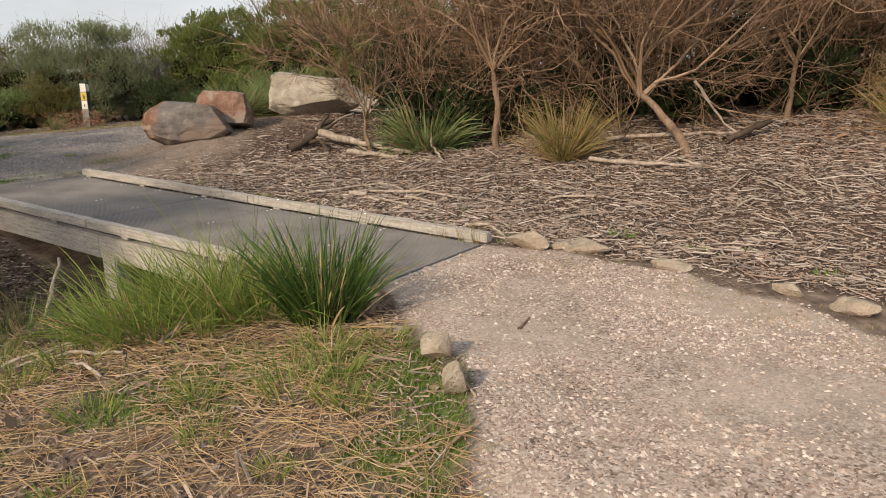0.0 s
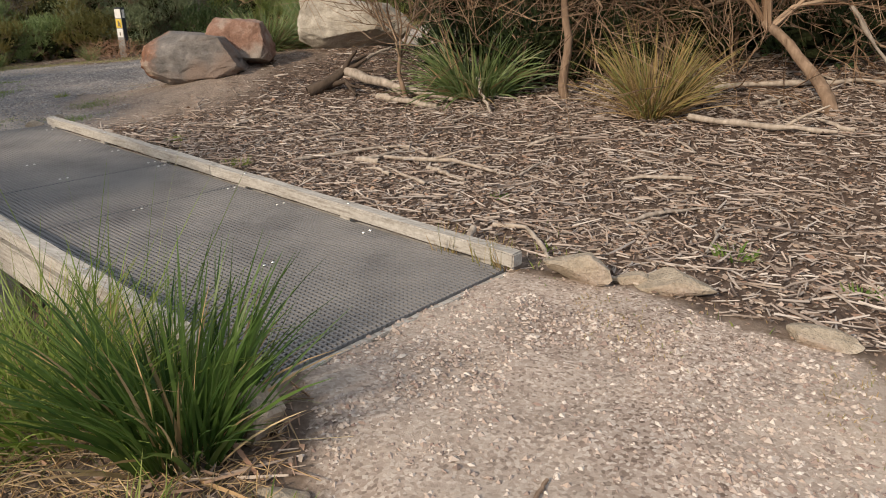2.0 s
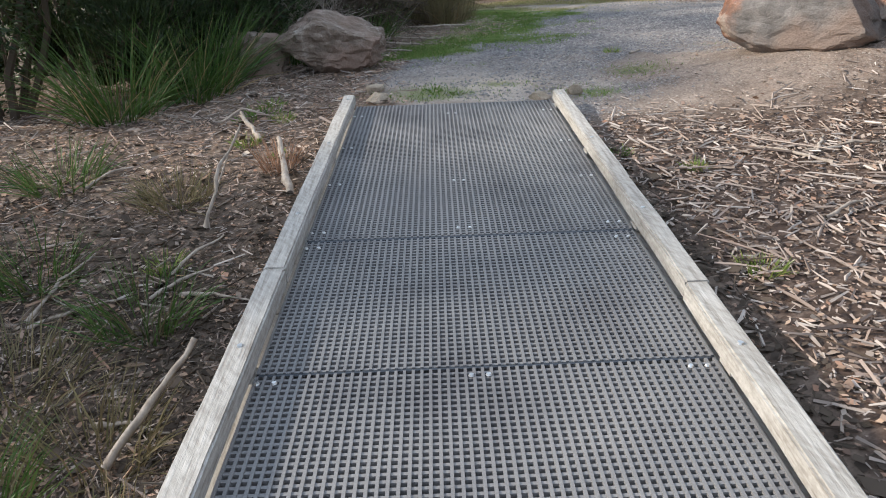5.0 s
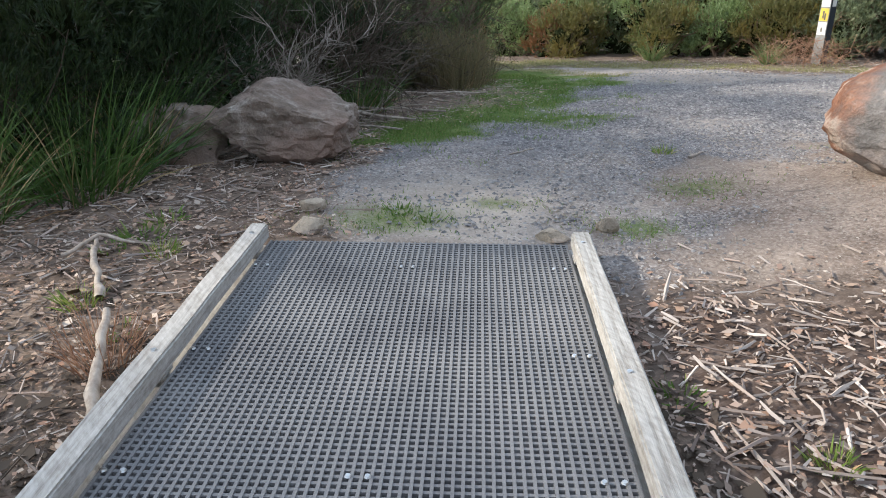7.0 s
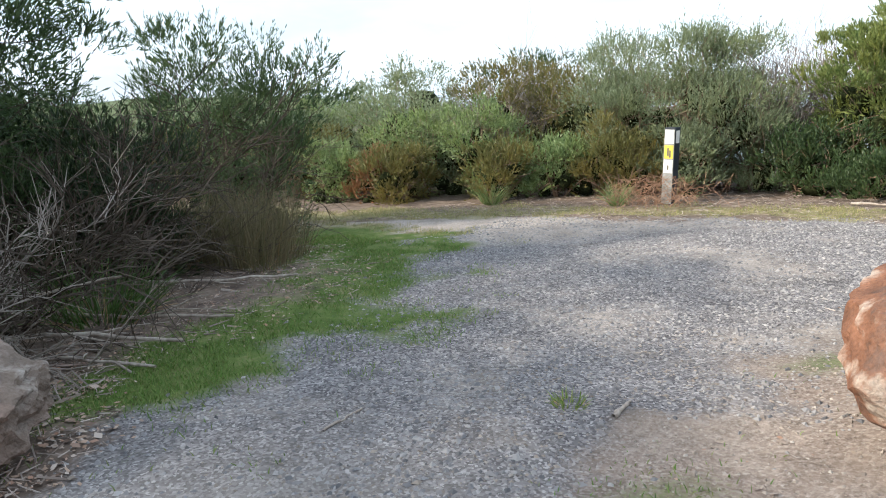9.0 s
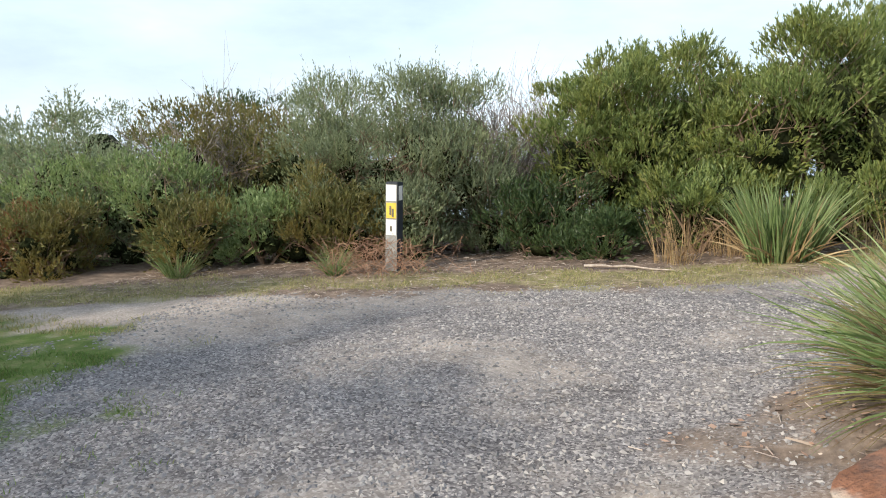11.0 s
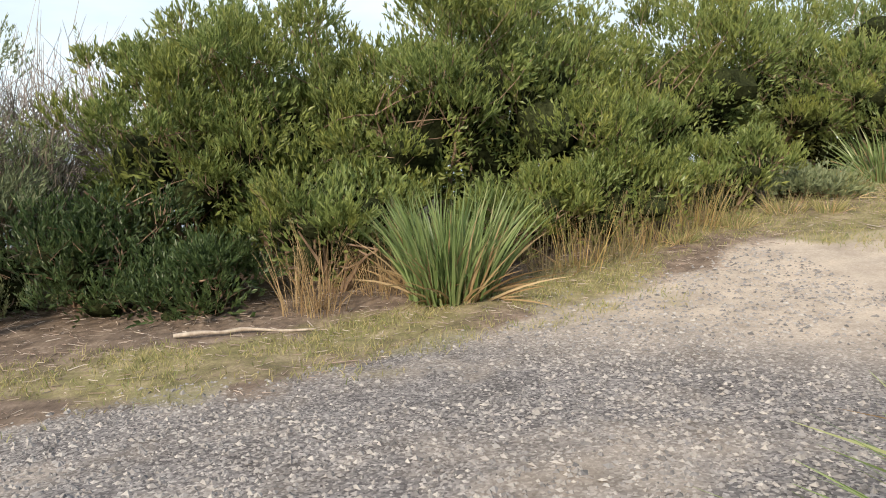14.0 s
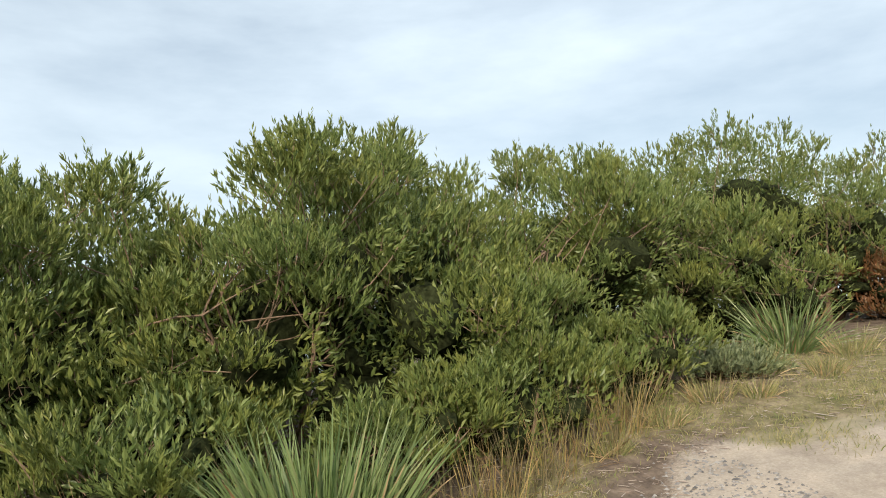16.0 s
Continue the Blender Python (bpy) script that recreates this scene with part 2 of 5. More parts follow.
def rock_material(name, base, light, stain, side=None):
    m, n, l, b = material(name, 0.85, 0.25)
    c = n.new("ShaderNodeTexCoord")
    broad = noise_node(n, l, 1.7, 5.0, 0.55, c.outputs["Object"])
    mid = noise_node(n, l, 7.0, 6.0, 0.65, c.outputs["Object"])
    fine = noise_node(n, l, 70.0, 4.0, 0.6, c.outputs["Object"])
    col = ramp(n, l, mid, [(0.28, tuple(v * 0.6 for v in base)), (0.5, base), (0.72, light)])
    col = mix(n, l, math_node(n, l, "MULTIPLY", math_node(n, l, "SUBTRACT", broad, 0.47), 7.0, True), col, stain)
    if side:
        xyz = n.new("ShaderNodeSeparateXYZ")
        l.new(c.outputs["Object"], xyz.inputs[0])
        f = math_node(n, l, "ADD", math_node(n, l, "MULTIPLY", xyz.outputs[0], -5.0), math_node(n, l, "MULTIPLY", mid, 2.2))
        f = math_node(n, l, "SUBTRACT", f, 2.6, True)
        rust = ramp(n, l, mid, [(0.3, tuple(v * 0.5 for v in side)), (0.5, side), (0.7, tuple(min(1.0, v * 1.5) for v in side))])
        patch = noise_node(n, l, 3.4, 5.0, 0.6, c.outputs["Object"])
        col = mix(n, l, f, col, mix(n, l, math_node(n, l, "MULTIPLY", math_node(n, l, "SUBTRACT", patch, 0.53), 9.0, True), rust, (0.50, 0.44, 0.37)))
    col = mix(n, l, 0.6, col, ramp(n, l, fine, [(0.3, (0.62, 0.6, 0.58)), (0.6, (1.05, 1.05, 1.05))]), "MULTIPLY")
    l.new(col, b.inputs["Base Color"])
    crack = n.new("ShaderNodeTexVoronoi")
    crack.feature = "DISTANCE_TO_EDGE"
    crack.inputs["Scale"].default_value = 3.2
    l.new(c.outputs["Object"], crack.inputs["Vector"])
    seam = ramp(n, l, crack.outputs["Distance"], [(0.0, (0.0, 0.0, 0.0)), (0.05, (1.0, 1.0, 1.0))])
    h = mix(n, l, 0.06, mix(n, l, 0.4, mid, fine), seam)
    bump(n, l, b, h, 0.9, 0.04)
    return m


M_ROCK_A = rock_material("grey_red_sandstone", (0.20, 0.185, 0.175), (0.31, 0.285, 0.27), (0.235, 0.18, 0.15), (0.23, 0.11, 0.065))
M_ROCK_RED = rock_material("red_sandstone", (0.29, 0.17, 0.125), (0.40, 0.29, 0.235), (0.34, 0.29, 0.25))
M_ROCK_B = rock_material("pale_sandstone", (0.46, 0.42, 0.36), (0.64, 0.60, 0.53), (0.36, 0.32, 0.26))
M_ROCK_L = rock_material("brown_weathered_rock", (0.23, 0.18, 0.145), (0.50, 0.45, 0.40), (0.27, 0.19, 0.15))
M_STONE = rock_material("buff_sandstone", (0.43, 0.365, 0.285), (0.58, 0.51, 0.43), (0.38, 0.29, 0.24))

# ---- plan: deck axes ----
U = np.array([-0.843, 0.537])
N = np.array([0.537, 0.843])
DECK_NEAR, DECK_FAR, DECK_L, DECK_R, DECK_Z = 2.65, 8.36, 3.262, 4.678, 0.05
SKEW = 0.014


def un(x, y):
    return U[0] * x + U[1] * y, N[0] * x + N[1] * y


def xy(u, n):
    return U[0] * u + N[0] * n, U[1] * u + N[1] * n


def sm(v):
    v = np.clip(v, 0, 1)
    return v * v * (3 - 2 * v)


def vnoise(x, y, seed=0):
    """Smooth value noise, vectorised."""
    rng = np.random.RandomState(seed + 11)
    table = rng.rand(64, 64)
    xi, yi = np.floor(x).astype(int), np.floor(y).astype(int)
    fx, fy = sm(x - xi), sm(y - yi)
    a, b = table[xi % 64, yi % 64], table[(xi + 1) % 64, yi % 64]
    c, d = table[xi % 64, (yi + 1) % 64], table[(xi + 1) % 64, (yi + 1) % 64]
    return (a * (1 - fx) + b * fx) * (1 - fy) + (c * (1 - fx) + d * fx) * fy


def ground_z(x, y, fine=True):
    x, y = np.asarray(x, float), np.asarray(y, float)
    u, n = un(x, y)
    far = sm((u - 7.6) / 1.8)
    z = 0.06 - 0.0607 * np.clip(u - 10, 0, 60)
    z = z + 0.0375 * (np.clip(n, -8, 30) - 5.75) * far + (0.0375 * np.clip(n - 5.75, 0, 20) - 0.045) * (1 - far)
    z = z + 0.05 * np.clip(n - 11, 0, 4.5) ** 1.5 * sm((19 - u) / 5)
    z = z + 0.0375 * np.clip(n - 6, 0, 5) * sm((10 - u) / 2)
    z = z + 0.09 * np.clip(n - 6.3, 0, 4) * sm((6.5 - u) / 4)
    # mound that carries the boulders
    z = z + 0.30 * np.exp(-(((x + 2.8) / 1.6) ** 4) - ((y - 12.2) / 1.5) ** 2)
    z = z + 0.13 * np.exp(-((x + 3.55) ** 2 + (y - 10.45) ** 2) / 0.7)
    # gully under the deck
    z = z - 0.54 * np.exp(-((u - 5.5) / 1.75) ** 2) * sm((4.95 - n) / 1.1)
    # the track's far side lies a little higher
    z = z + 0.09 * sm((-0.6 * (x + 5) + 0.8 * (y - 10.5) - 0.6) / 2.6)
    z = z - 0.10 * np.clip(2.2 - n, 0, 5) * sm((8.5 - u) / 2.5) * sm((u + 4) / 4)
    # far country falls away gently
    r = np.hypot(x + 4, y - 9)
    z = z + np.clip(r - 45, 0, 400) * -0.012
    # behind the hedge the land drops to the water
    z = z - 7.0 * sm((y - 24.5 - 0.15 * x) / 16) * sm((x + 60) / 25)
    if fine:
        z = z + 0.05 * (vnoise(x * 0.9, y * 0.9, 1) - 0.5) * sm(np.abs(n - 4) / 1.5) + 0.022 * (vnoise(x * 4, y * 4, 2) - 0.5) + 0.012 * (vnoise(x * 11, y * 11, 3) - 0.5)
    return z


def inside(px, py, poly):
    """Signed distance to a polygon, positive inside."""
    poly = np.array(poly, float)
    best = np.full(np.shape(px), 1e9)
    flag = np.zeros(np.shape(px), bool)
    for (x0, y0), (x1, y1) in zip(poly, np.roll(poly, -1, 0)):
        dx, dy = x1 - x0, y1 - y0
        t = np.clip(((px - x0) * dx + (py - y0) * dy) / (dx * dx + dy * dy), 0, 1)
        best = np.minimum(best, np.hypot(px - x0 - t * dx, py - y0 - t * dy))
        cross = (y0 > py) != (y1 > py)
        with np.errstate(divide="ignore", invalid="ignore"):
            flag ^= cross & (px < dx * (py - y0) / (dy if dy else 1e-9) + x0)
    return np.where(flag, best, -best)


PATH_POLY = [(-0.6, -6), (0.0, 0.5), (0.14, 2.1), (0.24, 2.5), (0.14, 2.95), (0.02, 3.3), (-0.34, 3.95), (-0.50, 4.35), (0.10, 5.45), (0.55, 5.25), (1.05, 5.05), (1.55, 4.75), (2.0, 4.1), (2.7, 3.0), (3.3, 1.5), (3.6, -6)]
ROAD_POLY = [(-5.1, 7.7), (-6.3, 8.1), (-7.2, 8.6), (-7.6, 9.3), (-8.0, 10.4), (-8.5, 11.3), (-9.3, 12.0), (-11.0, 12.2), (-14, 11.0), (-30, 8.0), (-30, 11.5), (-11.7, 13.1), (-10.2, 14.3), (-8.6, 14.9), (-7.2, 15.5), (-5.7, 15.6), (-4.7, 16.1), (-3.3, 16.75), (-2.35, 17.4), (-1.95, 17.54), (-1.21, 17.03), (6, 18.23), (16, 20.5), (16, 17.5), (5, 16.2), (0, 14.8), (-2.6, 13.9), (-4.4, 13.0), (-4.9, 11.6), (-5.2, 10.2), (-4.6, 9.2), (-4.2, 8.5)]
GRASS_POLY = [(-6.9, 8.4), (-6.85, 9.0), (-7.0, 9.8), (-7.45, 10.7), (-7.9, 11.7), (-8.4, 12.7), (-9.3, 13.3), (-11.4, 13.2), (-12.2, 12.8), (-9.8, 11.6), (-8.9, 10.7), (-8.3, 9.9), (-8.0, 9.2), (-7.4, 8.5)]
APRON_POLY = [(-4.2, 8.4), (-5.8, 9.0), (-6.0, 11.2), (-4.7, 12.2), (-3.2, 10.9), (-2.8, 9.9), (-3.5, 8.8)]
VERGE_POLY = [(-30, 11.5), (-11.7, 13.1), (-10.2, 14.3), (-8.6, 14.9), (-7.2, 15.5), (-5.7, 15.6), (-4.7, 16.1), (-3.3, 16.75), (-2.35, 17.4), (-1.95, 17.54), (-1.21, 17.03), (6, 18.23), (6, 21), (0, 19.3), (-2.4, 18.4), (-4.0, 17.4), (-6.2, 16.6), (-7.6, 16.2), (-9.2, 15.9), (-11.2, 15.3), (-12.6, 14.2), (-30, 12.6)]


def zones(x, y):
    """Weights of pink path, road metal, green grass and mulch at places of the ground."""
    wob = 0.55 * (vnoise(x * 1.6, y * 1.6, 5) - 0.5) + 0.35 * (vnoise(x * 5, y * 5, 6) - 0.5)
    u, n = un(x, y)
    path = sm((inside(x, y, PATH_POLY) + 0.5 * wob) / 0.16 + 0.5)
    path = np.maximum(path, 0.45 * sm((inside(x, y, APRON_POLY) + wob) / 1.0 + 0.5))
    near = sm((inside(x, y, APRON_POLY) + 0.6) / 1.0)
    road = sm((inside(x, y, ROAD_POLY) + (1 + 1.3 * near) * wob) / (0.5 + 1.1 * near) + 0.5)
    grass = sm((inside(x, y, GRASS_POLY) + 1.9 * wob) / 1.3 + 0.45)
    verge = (0.36 + 0.45 * vnoise(x * 1.7, y * 1.7, 9)) * sm((inside(x, y, VERGE_POLY) + 1.3 * wob) / 0.5 + 0.5)
    left = 0.75 * sm((2.9 - n) / 0.5) * sm((3.6 - u) / 1.0) * (1 - path) * sm((vnoise(x * 2.1, y * 2.1, 8) - 0.46) / 0.2)
    edge = inside(x, y, PATH_POLY)
    strip = 0.85 * sm((edge + 0.62 + wob) / 0.25) * sm((-0.02 - edge) / 0.08) * sm((0.6 - x) / 0.2) * sm((3.7 - y) / 0.4)
    grass = np.maximum(np.maximum(grass, verge), np.maximum(left, strip))
    for pu, pn, pr in ((8.75, 3.85, 0.28), (8.68, 5.1, 0.18), (9.3, 5.6, 0.2), (9.55, 7.25, 0.3), (10.1, 6.9, 0.2), (9.0, 4.4, 0.15)):
        grass = np.maximum(grass, 0.65 * np.exp(-((u - pu) ** 2 + ((n - pn) * 0.7) ** 2) / pr ** 2) + 0.3 * (wob - 0.1) * (np.hypot(u - pu, n - pn) < pr))
    mulch = sm((n - 4.8) / 0.3) * np.clip(1 - 1.3 * path, 0, 1) * (1 - road) * sm((8.6 - u + wob) / 1.0)
    return path, road, np.clip(grass, 0, 1), mulch


def ground_material():
    m, n, l, b = material("ground_cover", 0.95, 0.12)
    c = n.new("ShaderNodeTexCoord")
    ob = c.outputs["Object"]

    def attr(name):
        a = n.new("ShaderNodeAttribute")
        a.attribute_name = name
        return a.outputs["Fac"]

    broad = noise_node(n, l, 0.8, 4.0, 0.6, ob)
    mid = noise_node(n, l, 6.0, 5.0, 0.65, ob)
    fine = noise_node(n, l, 55.0, 4.0, 0.7, ob)
    vor = n.new("ShaderNodeTexVoronoi")
    vor.inputs["Scale"].default_value = 85.0
    l.new(ob, vor.inputs["Vector"])
    cell = n.new("ShaderNodeSeparateColor")
    l.new(vor.outputs["Color"], cell.inputs[0])
    grit = cell.outputs[0]
    strand = noise_node(n, l, 30.0, 4.0, 0.7, ob, stretch=(1.0, 0.25, 1.0))

    soil = ramp(n, l, mid, [(0.3, (0.095, 0.073, 0.06)), (0.55, (0.205, 0.16, 0.13)), (0.75, (0.32, 0.26, 0.21))])
    soil = mix(n, l, 0.6, soil, ramp(n, l, strand, [(0.3, (0.5, 0.48, 0.45)), (0.65, (1.25, 1.2, 1.15))]), "MULTIPLY")
    pink = ramp(n, l, grit, [(0.0, (0.15, 0.11, 0.09)), (0.2, (0.30, 0.23, 0.19)), (0.45, (0.40, 0.32, 0.27)), (0.8, (0.48, 0.40, 0.345)), (1.0, (0.62, 0.55, 0.49))])
    sand = ramp(n, l, fine, [(0.3, (0.40, 0.33, 0.275)), (0.7, (0.52, 0.445, 0.38))])
    pink = mix(n, l, math_node(n, l, "MULTIPLY", math_node(n, l, "SUBTRACT", broad, 0.42), 4.0, True), pink, sand)
    metal = ramp(n, l, grit, [(0.0, (0.085, 0.078, 0.081)), (0.5, (0.185, 0.171, 0.171)), (0.85, (0.285, 0.265, 0.26)), (1.0, (0.42, 0.39, 0.375))])
    dust = ramp(n, l, fine, [(0.3, (0.41, 0.345, 0.285)), (0.7, (0.55, 0.47, 0.395))])
    patch = noise_node(n, l, 1.1, 5.0, 0.65, ob)
    worn = math_node(n, l, "MULTIPLY", math_node(n, l, "SUBTRACT", patch, 0.50), 5.0, True)
    metal = mix(n, l, math_node(n, l, "MAXIMUM", math_node(n, l, "MULTIPLY", worn, 0.55), attr("dusty")), metal, dust)
    green = ramp(n, l, mid, [(0.3, (0.14, 0.14, 0.06)), (0.5, (0.24, 0.215, 0.105)), (0.7, (0.38, 0.32, 0.20))])
    lush = ramp(n, l, mid, [(0.3, (0.075, 0.115, 0.026)), (0.5, (0.12, 0.165, 0.042)), (0.72, (0.22, 0.215, 0.095))])
    green = mix(n, l, attr("lush"), green, lush)
    green = mix(n, l, 0.5, green, ramp(n, l, fine, [(0.3, (0.5, 0.5, 0.5)), (0.65, (1.2, 1.2, 1.2))]), "MULTIPLY")
    mul = ramp(n, l, strand, [(0.25, (0.035, 0.025, 0.02)), (0.5, (0.105, 0.075, 0.06)), (0.75, (0.24, 0.185, 0.15))])

    def zone(a):
        f = math_node(n, l, "ADD", attr(a), math_node(n, l, "MULTIPLY", math_node(n, l, "SUBTRACT", fine, 0.5), 0.9))
        return math_node(n, l, "MULTIPLY", math_node(n, l, "SUBTRACT", f, 0.25), 2.0, True)

    blotch = ramp(n, l, noise_node(n, l, 2.6, 6.0, 0.7, ob), [(0.32, (0.72, 0.71, 0.70)), (0.52, (1.0, 1.0, 1.0)), (0.7, (1.22, 1.2, 1.17))])
    metal = mix(n, l, 1.0, metal, blotch, "MULTIPLY")
    pink = mix(n, l, 0.8, pink, blotch, "MULTIPLY")
    col = mix(n, l, zone("mulch"), soil, mul)
    col = mix(n, l, zone("pinkpath"), col, pink)
    col = mix(n, l, zone("roadmetal"), col, metal)
    col = mix(n, l, zone("green"), col, green)
    l.new(col, b.inputs["Base Color"])
    h = mix(n, l, 0.5, mix(n, l, 0.5, mid, fine), grit)
    bump(n, l, b, h, 0.7, 0.02)
    return m


M_GROUND = ground_material()

# ---- mesh helpers ----


def mesh_from(name, verts, faces, material_, smooth=False):
    """A mesh from an (V,3) array and an (F,k) array of faces."""
    verts, faces = np.asarray(verts, np.float32), np.asarray(faces, np.int32)
    me = bpy.data.meshes.new(name)
    me.vertices.add(len(verts))
    me.vertices.foreach_set("co", verts.ravel())
    k = faces.shape[1]
    me.loops.add(faces.size)
    me.loops.foreach_set("vertex_index", faces.ravel())
    me.polygons.add(len(faces))
    me.polygons.foreach_set("loop_start", np.arange(0, faces.size, k, dtype=np.int32))
    me.polygons.foreach_set("use_smooth", np.full(len(faces), smooth))
    me.update(calc_edges=True)
    me.validate()
    me.materials.append(material_)
    return me


def part(name, data, material_, parent, label=""):
    """Links a bmesh or a mesh as one object under parent."""
    if isinstance(data, bmesh.types.BMesh):
        me = bpy.data.meshes.new(name)
        data.to_mesh(me)
        data.free()
        me.materials.append(material_)
        data = me
    ob = new(name, data)
    ob.parent = parent
    if label:
        ob["label"] = label
    return ob


def thing(name, x, y, z, label, category, group="", kind="", rz=0.0):
    e = new(name)
    e.empty_display_size = 0.1
    e.matrix_world = pose(x, y, z, 0, 0, rz)
    return tagged(e, label, category, group, kind)


def rand_unit(rng, n):
    v = rng.normal(size=(n, 3))
    return v / np.linalg.norm(v, axis=1, keepdims=True)


def unit(v):
    return v / np.maximum(np.linalg.norm(v, axis=-1, keepdims=True), 1e-9)


def leaf_quads(rng, base, way, length, width, fold=0.25):
    """One pointed leaf a base: a quad base, side, tip, side."""
    n = len(base)
    side = unit(np.cross(way, rand_unit(rng, n)))
    nor = np.cross(way, side)
    mid = base + way * (length * 0.45)[:, None]
    v = np.empty((n, 4, 3))
    v[:, 0] = base
    v[:, 1] = mid + side * (width * 0.5)[:, None] + nor * (width * fold)[:, None]
    v[:, 2] = base + way * length[:, None]
    v[:, 3] = mid - side * (width * 0.5)[:, None] + nor * (width * fold)[:, None]
    return v.reshape(-1, 3), np.arange(n * 4).reshape(n, 4)


def blade_strips(base, az, length, width, lean, droop, k=4, twist=None):
    """Curved grass blades. lean: angle from upright at the base; droop: further bend to the tip."""
    n = len(base)
    out = np.stack([np.cos(az), np.sin(az), np.zeros(n)], 1)
    side = np.stack([-np.sin(az), np.cos(az), np.zeros(n)], 1)
    spin = np.sin(az * 91.7 + length * 57.3) * 1.3
    pts = [base]
    for i in range(k):
        a = lean + droop * (i + 0.5) / k
        step = out * np.sin(a)[:, None] + np.array([0, 0, 1.0]) * np.cos(a)[:, None]
        pts.append(pts[-1] + step * (length / k)[:, None])
    v = np.empty((n, 2 * (k + 1), 3))
    for i, p in enumerate(pts):
        w = width * (1 - (i / k) ** 2.2) * 0.5 + 0.0004
        a = lean + droop * min(i + 0.5, k) / k
        flat = out * np.cos(a)[:, None] - np.array([0, 0, 1.0]) * np.sin(a)[:, None]
        s = side * np.cos(spin)[:, None] + flat * np.sin(spin)[:, None]
        v[:, 2 * i] = p - s * w[:, None]
        v[:, 2 * i + 1] = p + s * w[:, None]
    f = []
    for i in range(k):
        f.append([2 * i, 2 * i + 1, 2 * i + 3, 2 * i + 2])
    f = np.array(f)
    faces = (np.arange(n) * 2 * (k + 1))[:, None, None] + f[None]
    return v.reshape(-1, 3), faces.reshape(-1, 4)


def tubes(lines, radii, sides=4):
    """Tubes along (L,k,3) polylines with (L,k) radii."""
    lines, radii = np.asarray(lines, float), np.asarray(radii, float)
    L, k, _ = lines.shape
    d = unit(np.gradient(lines, axis=1))
    ref = np.where(np.abs(d[..., 2:3]) > 0.9, np.array([1.0, 0, 0]), np.array([0, 0, 1.0]))
    a = unit(np.cross(d, ref))
    b = np.cross(d, a)
    ang = np.arange(sides) / sides * 2 * np.pi
    ring = a[:, :, None] * np.cos(ang)[None, None, :, None] + b[:, :, None] * np.sin(ang)[None, None, :, None]
    v = lines[:, :, None] + ring * radii[:, :, None, None]
    f = []
    for i in range(k - 1):
        for j in range(sides):
            j2 = (j + 1) % sides
            f.append([i * sides + j, i * sides + j2, (i + 1) * sides + j2, (i + 1) * sides + j])
    f = np.array(f)
    faces = (np.arange(L) * k * sides)[:, None, None] + f[None]
    return v.reshape(-1, 3), faces.reshape(-1, 4)


def joined(chunks):
    vs, fs, o = [], [], 0
    for v, f in chunks:
        vs.append(v)
        fs.append(f + o)
        o += len(v)
    return np.concatenate(vs), np.concatenate(fs)


def grow(rng, starts, dirs, lengths, k=5, wander=0.25, lift=0.15):
    """Wandering polylines from starts."""
    n = len(starts)
    p, d = starts.copy(), unit(dirs)
    out = [p]
    for _ in range(k - 1):
        d = unit(d + wander * rng.normal(size=(n, 3)) + np.array([0, 0, lift]))
        p = p + d * (lengths / (k - 1))[:, None]
        out.append(p)
    return np.stack(out, 1)


def branch_off(rng, lines, per, spread, ratio, lo=0.3, hi=1.0, wander=0.25, lift=0.1, k=5):
    """Side branches from polylines: per branches each, with spread against the parent's way."""
    L, kk, _ = lines.shape
    idx = np.repeat(np.arange(L), per)
    t = rng.uniform(lo, hi, len(idx)) * (kk - 1.001)
    i = t.astype(int)
    f = (t - i)[:, None]
    start = lines[idx, i] * (1 - f) + lines[idx, i + 1] * f
    d = unit(lines[idx, i + 1] - lines[idx, i])
    d = unit(d + spread * rand_unit(rng, len(idx)))
    length = np.linalg.norm(lines[:, -1] - lines[:, 0], axis=1)[idx] * ratio * rng.uniform(0.6, 1.3, len(idx))
    return grow(rng, start, d, length, k, wander, lift)


def taper(lines, r0, r1):
    return np.broadcast_to(np.linspace(r0, r1, lines.shape[1])[None], lines.shape[:2])


def lump_rock(seed, size, cuts=5, detail=4, rough=0.06, faces=()):
    """A boulder: an icosphere cut by random planes and roughened."""
    rng = np.random.RandomState(seed)
    bm = bmesh.new()
    bmesh.ops.create_icosphere(bm, subdivisions=detail, radius=1.0)
    planes = [(unit(rng.normal(size=3) * np.array([1, 1, 0.8])), rng.uniform(0.40, 0.72) + (0.16 if faces else 0.0)) for _ in range(cuts + 5)]
    planes += [(unit(np.array(f[:3], float)), f[3]) for f in faces]
    off = Vector(rng.uniform(0, 50, 3))
    for v in bm.verts:
        p = np.array(v.co)
        for nrm, d in planes:
            s = p @ nrm
            if s > d:
                p = p - nrm * (s - d) * 0.97
        q = Vector(p)
        p = p * (1.12 + 0.08 * noise.noise(q * 1.6 + off) + rough * noise.noise(q * 5.0 + off) + rough * 0.45 * noise.noise(q * 13.0 + off))
        v.co = Vector((p[0] * size[0], p[1] * size[1], p[2] * size[2]))
    for f in bm.faces:
        f.smooth = False
    low = min(v.co.z for v in bm.verts)
    for v in bm.verts:
        v.co.z -= low
    return bm

# ---- ground ----


def axis(lo, hi, step, reach):
    core = np.arange(lo, hi + step / 2, step)
    grow_ = [step * 1.25 ** i for i in range(1, 60)]
    out = np.cumsum(grow_)
    out = out[out < reach]
    return np.concatenate([lo - out[::-1], core, hi + out])


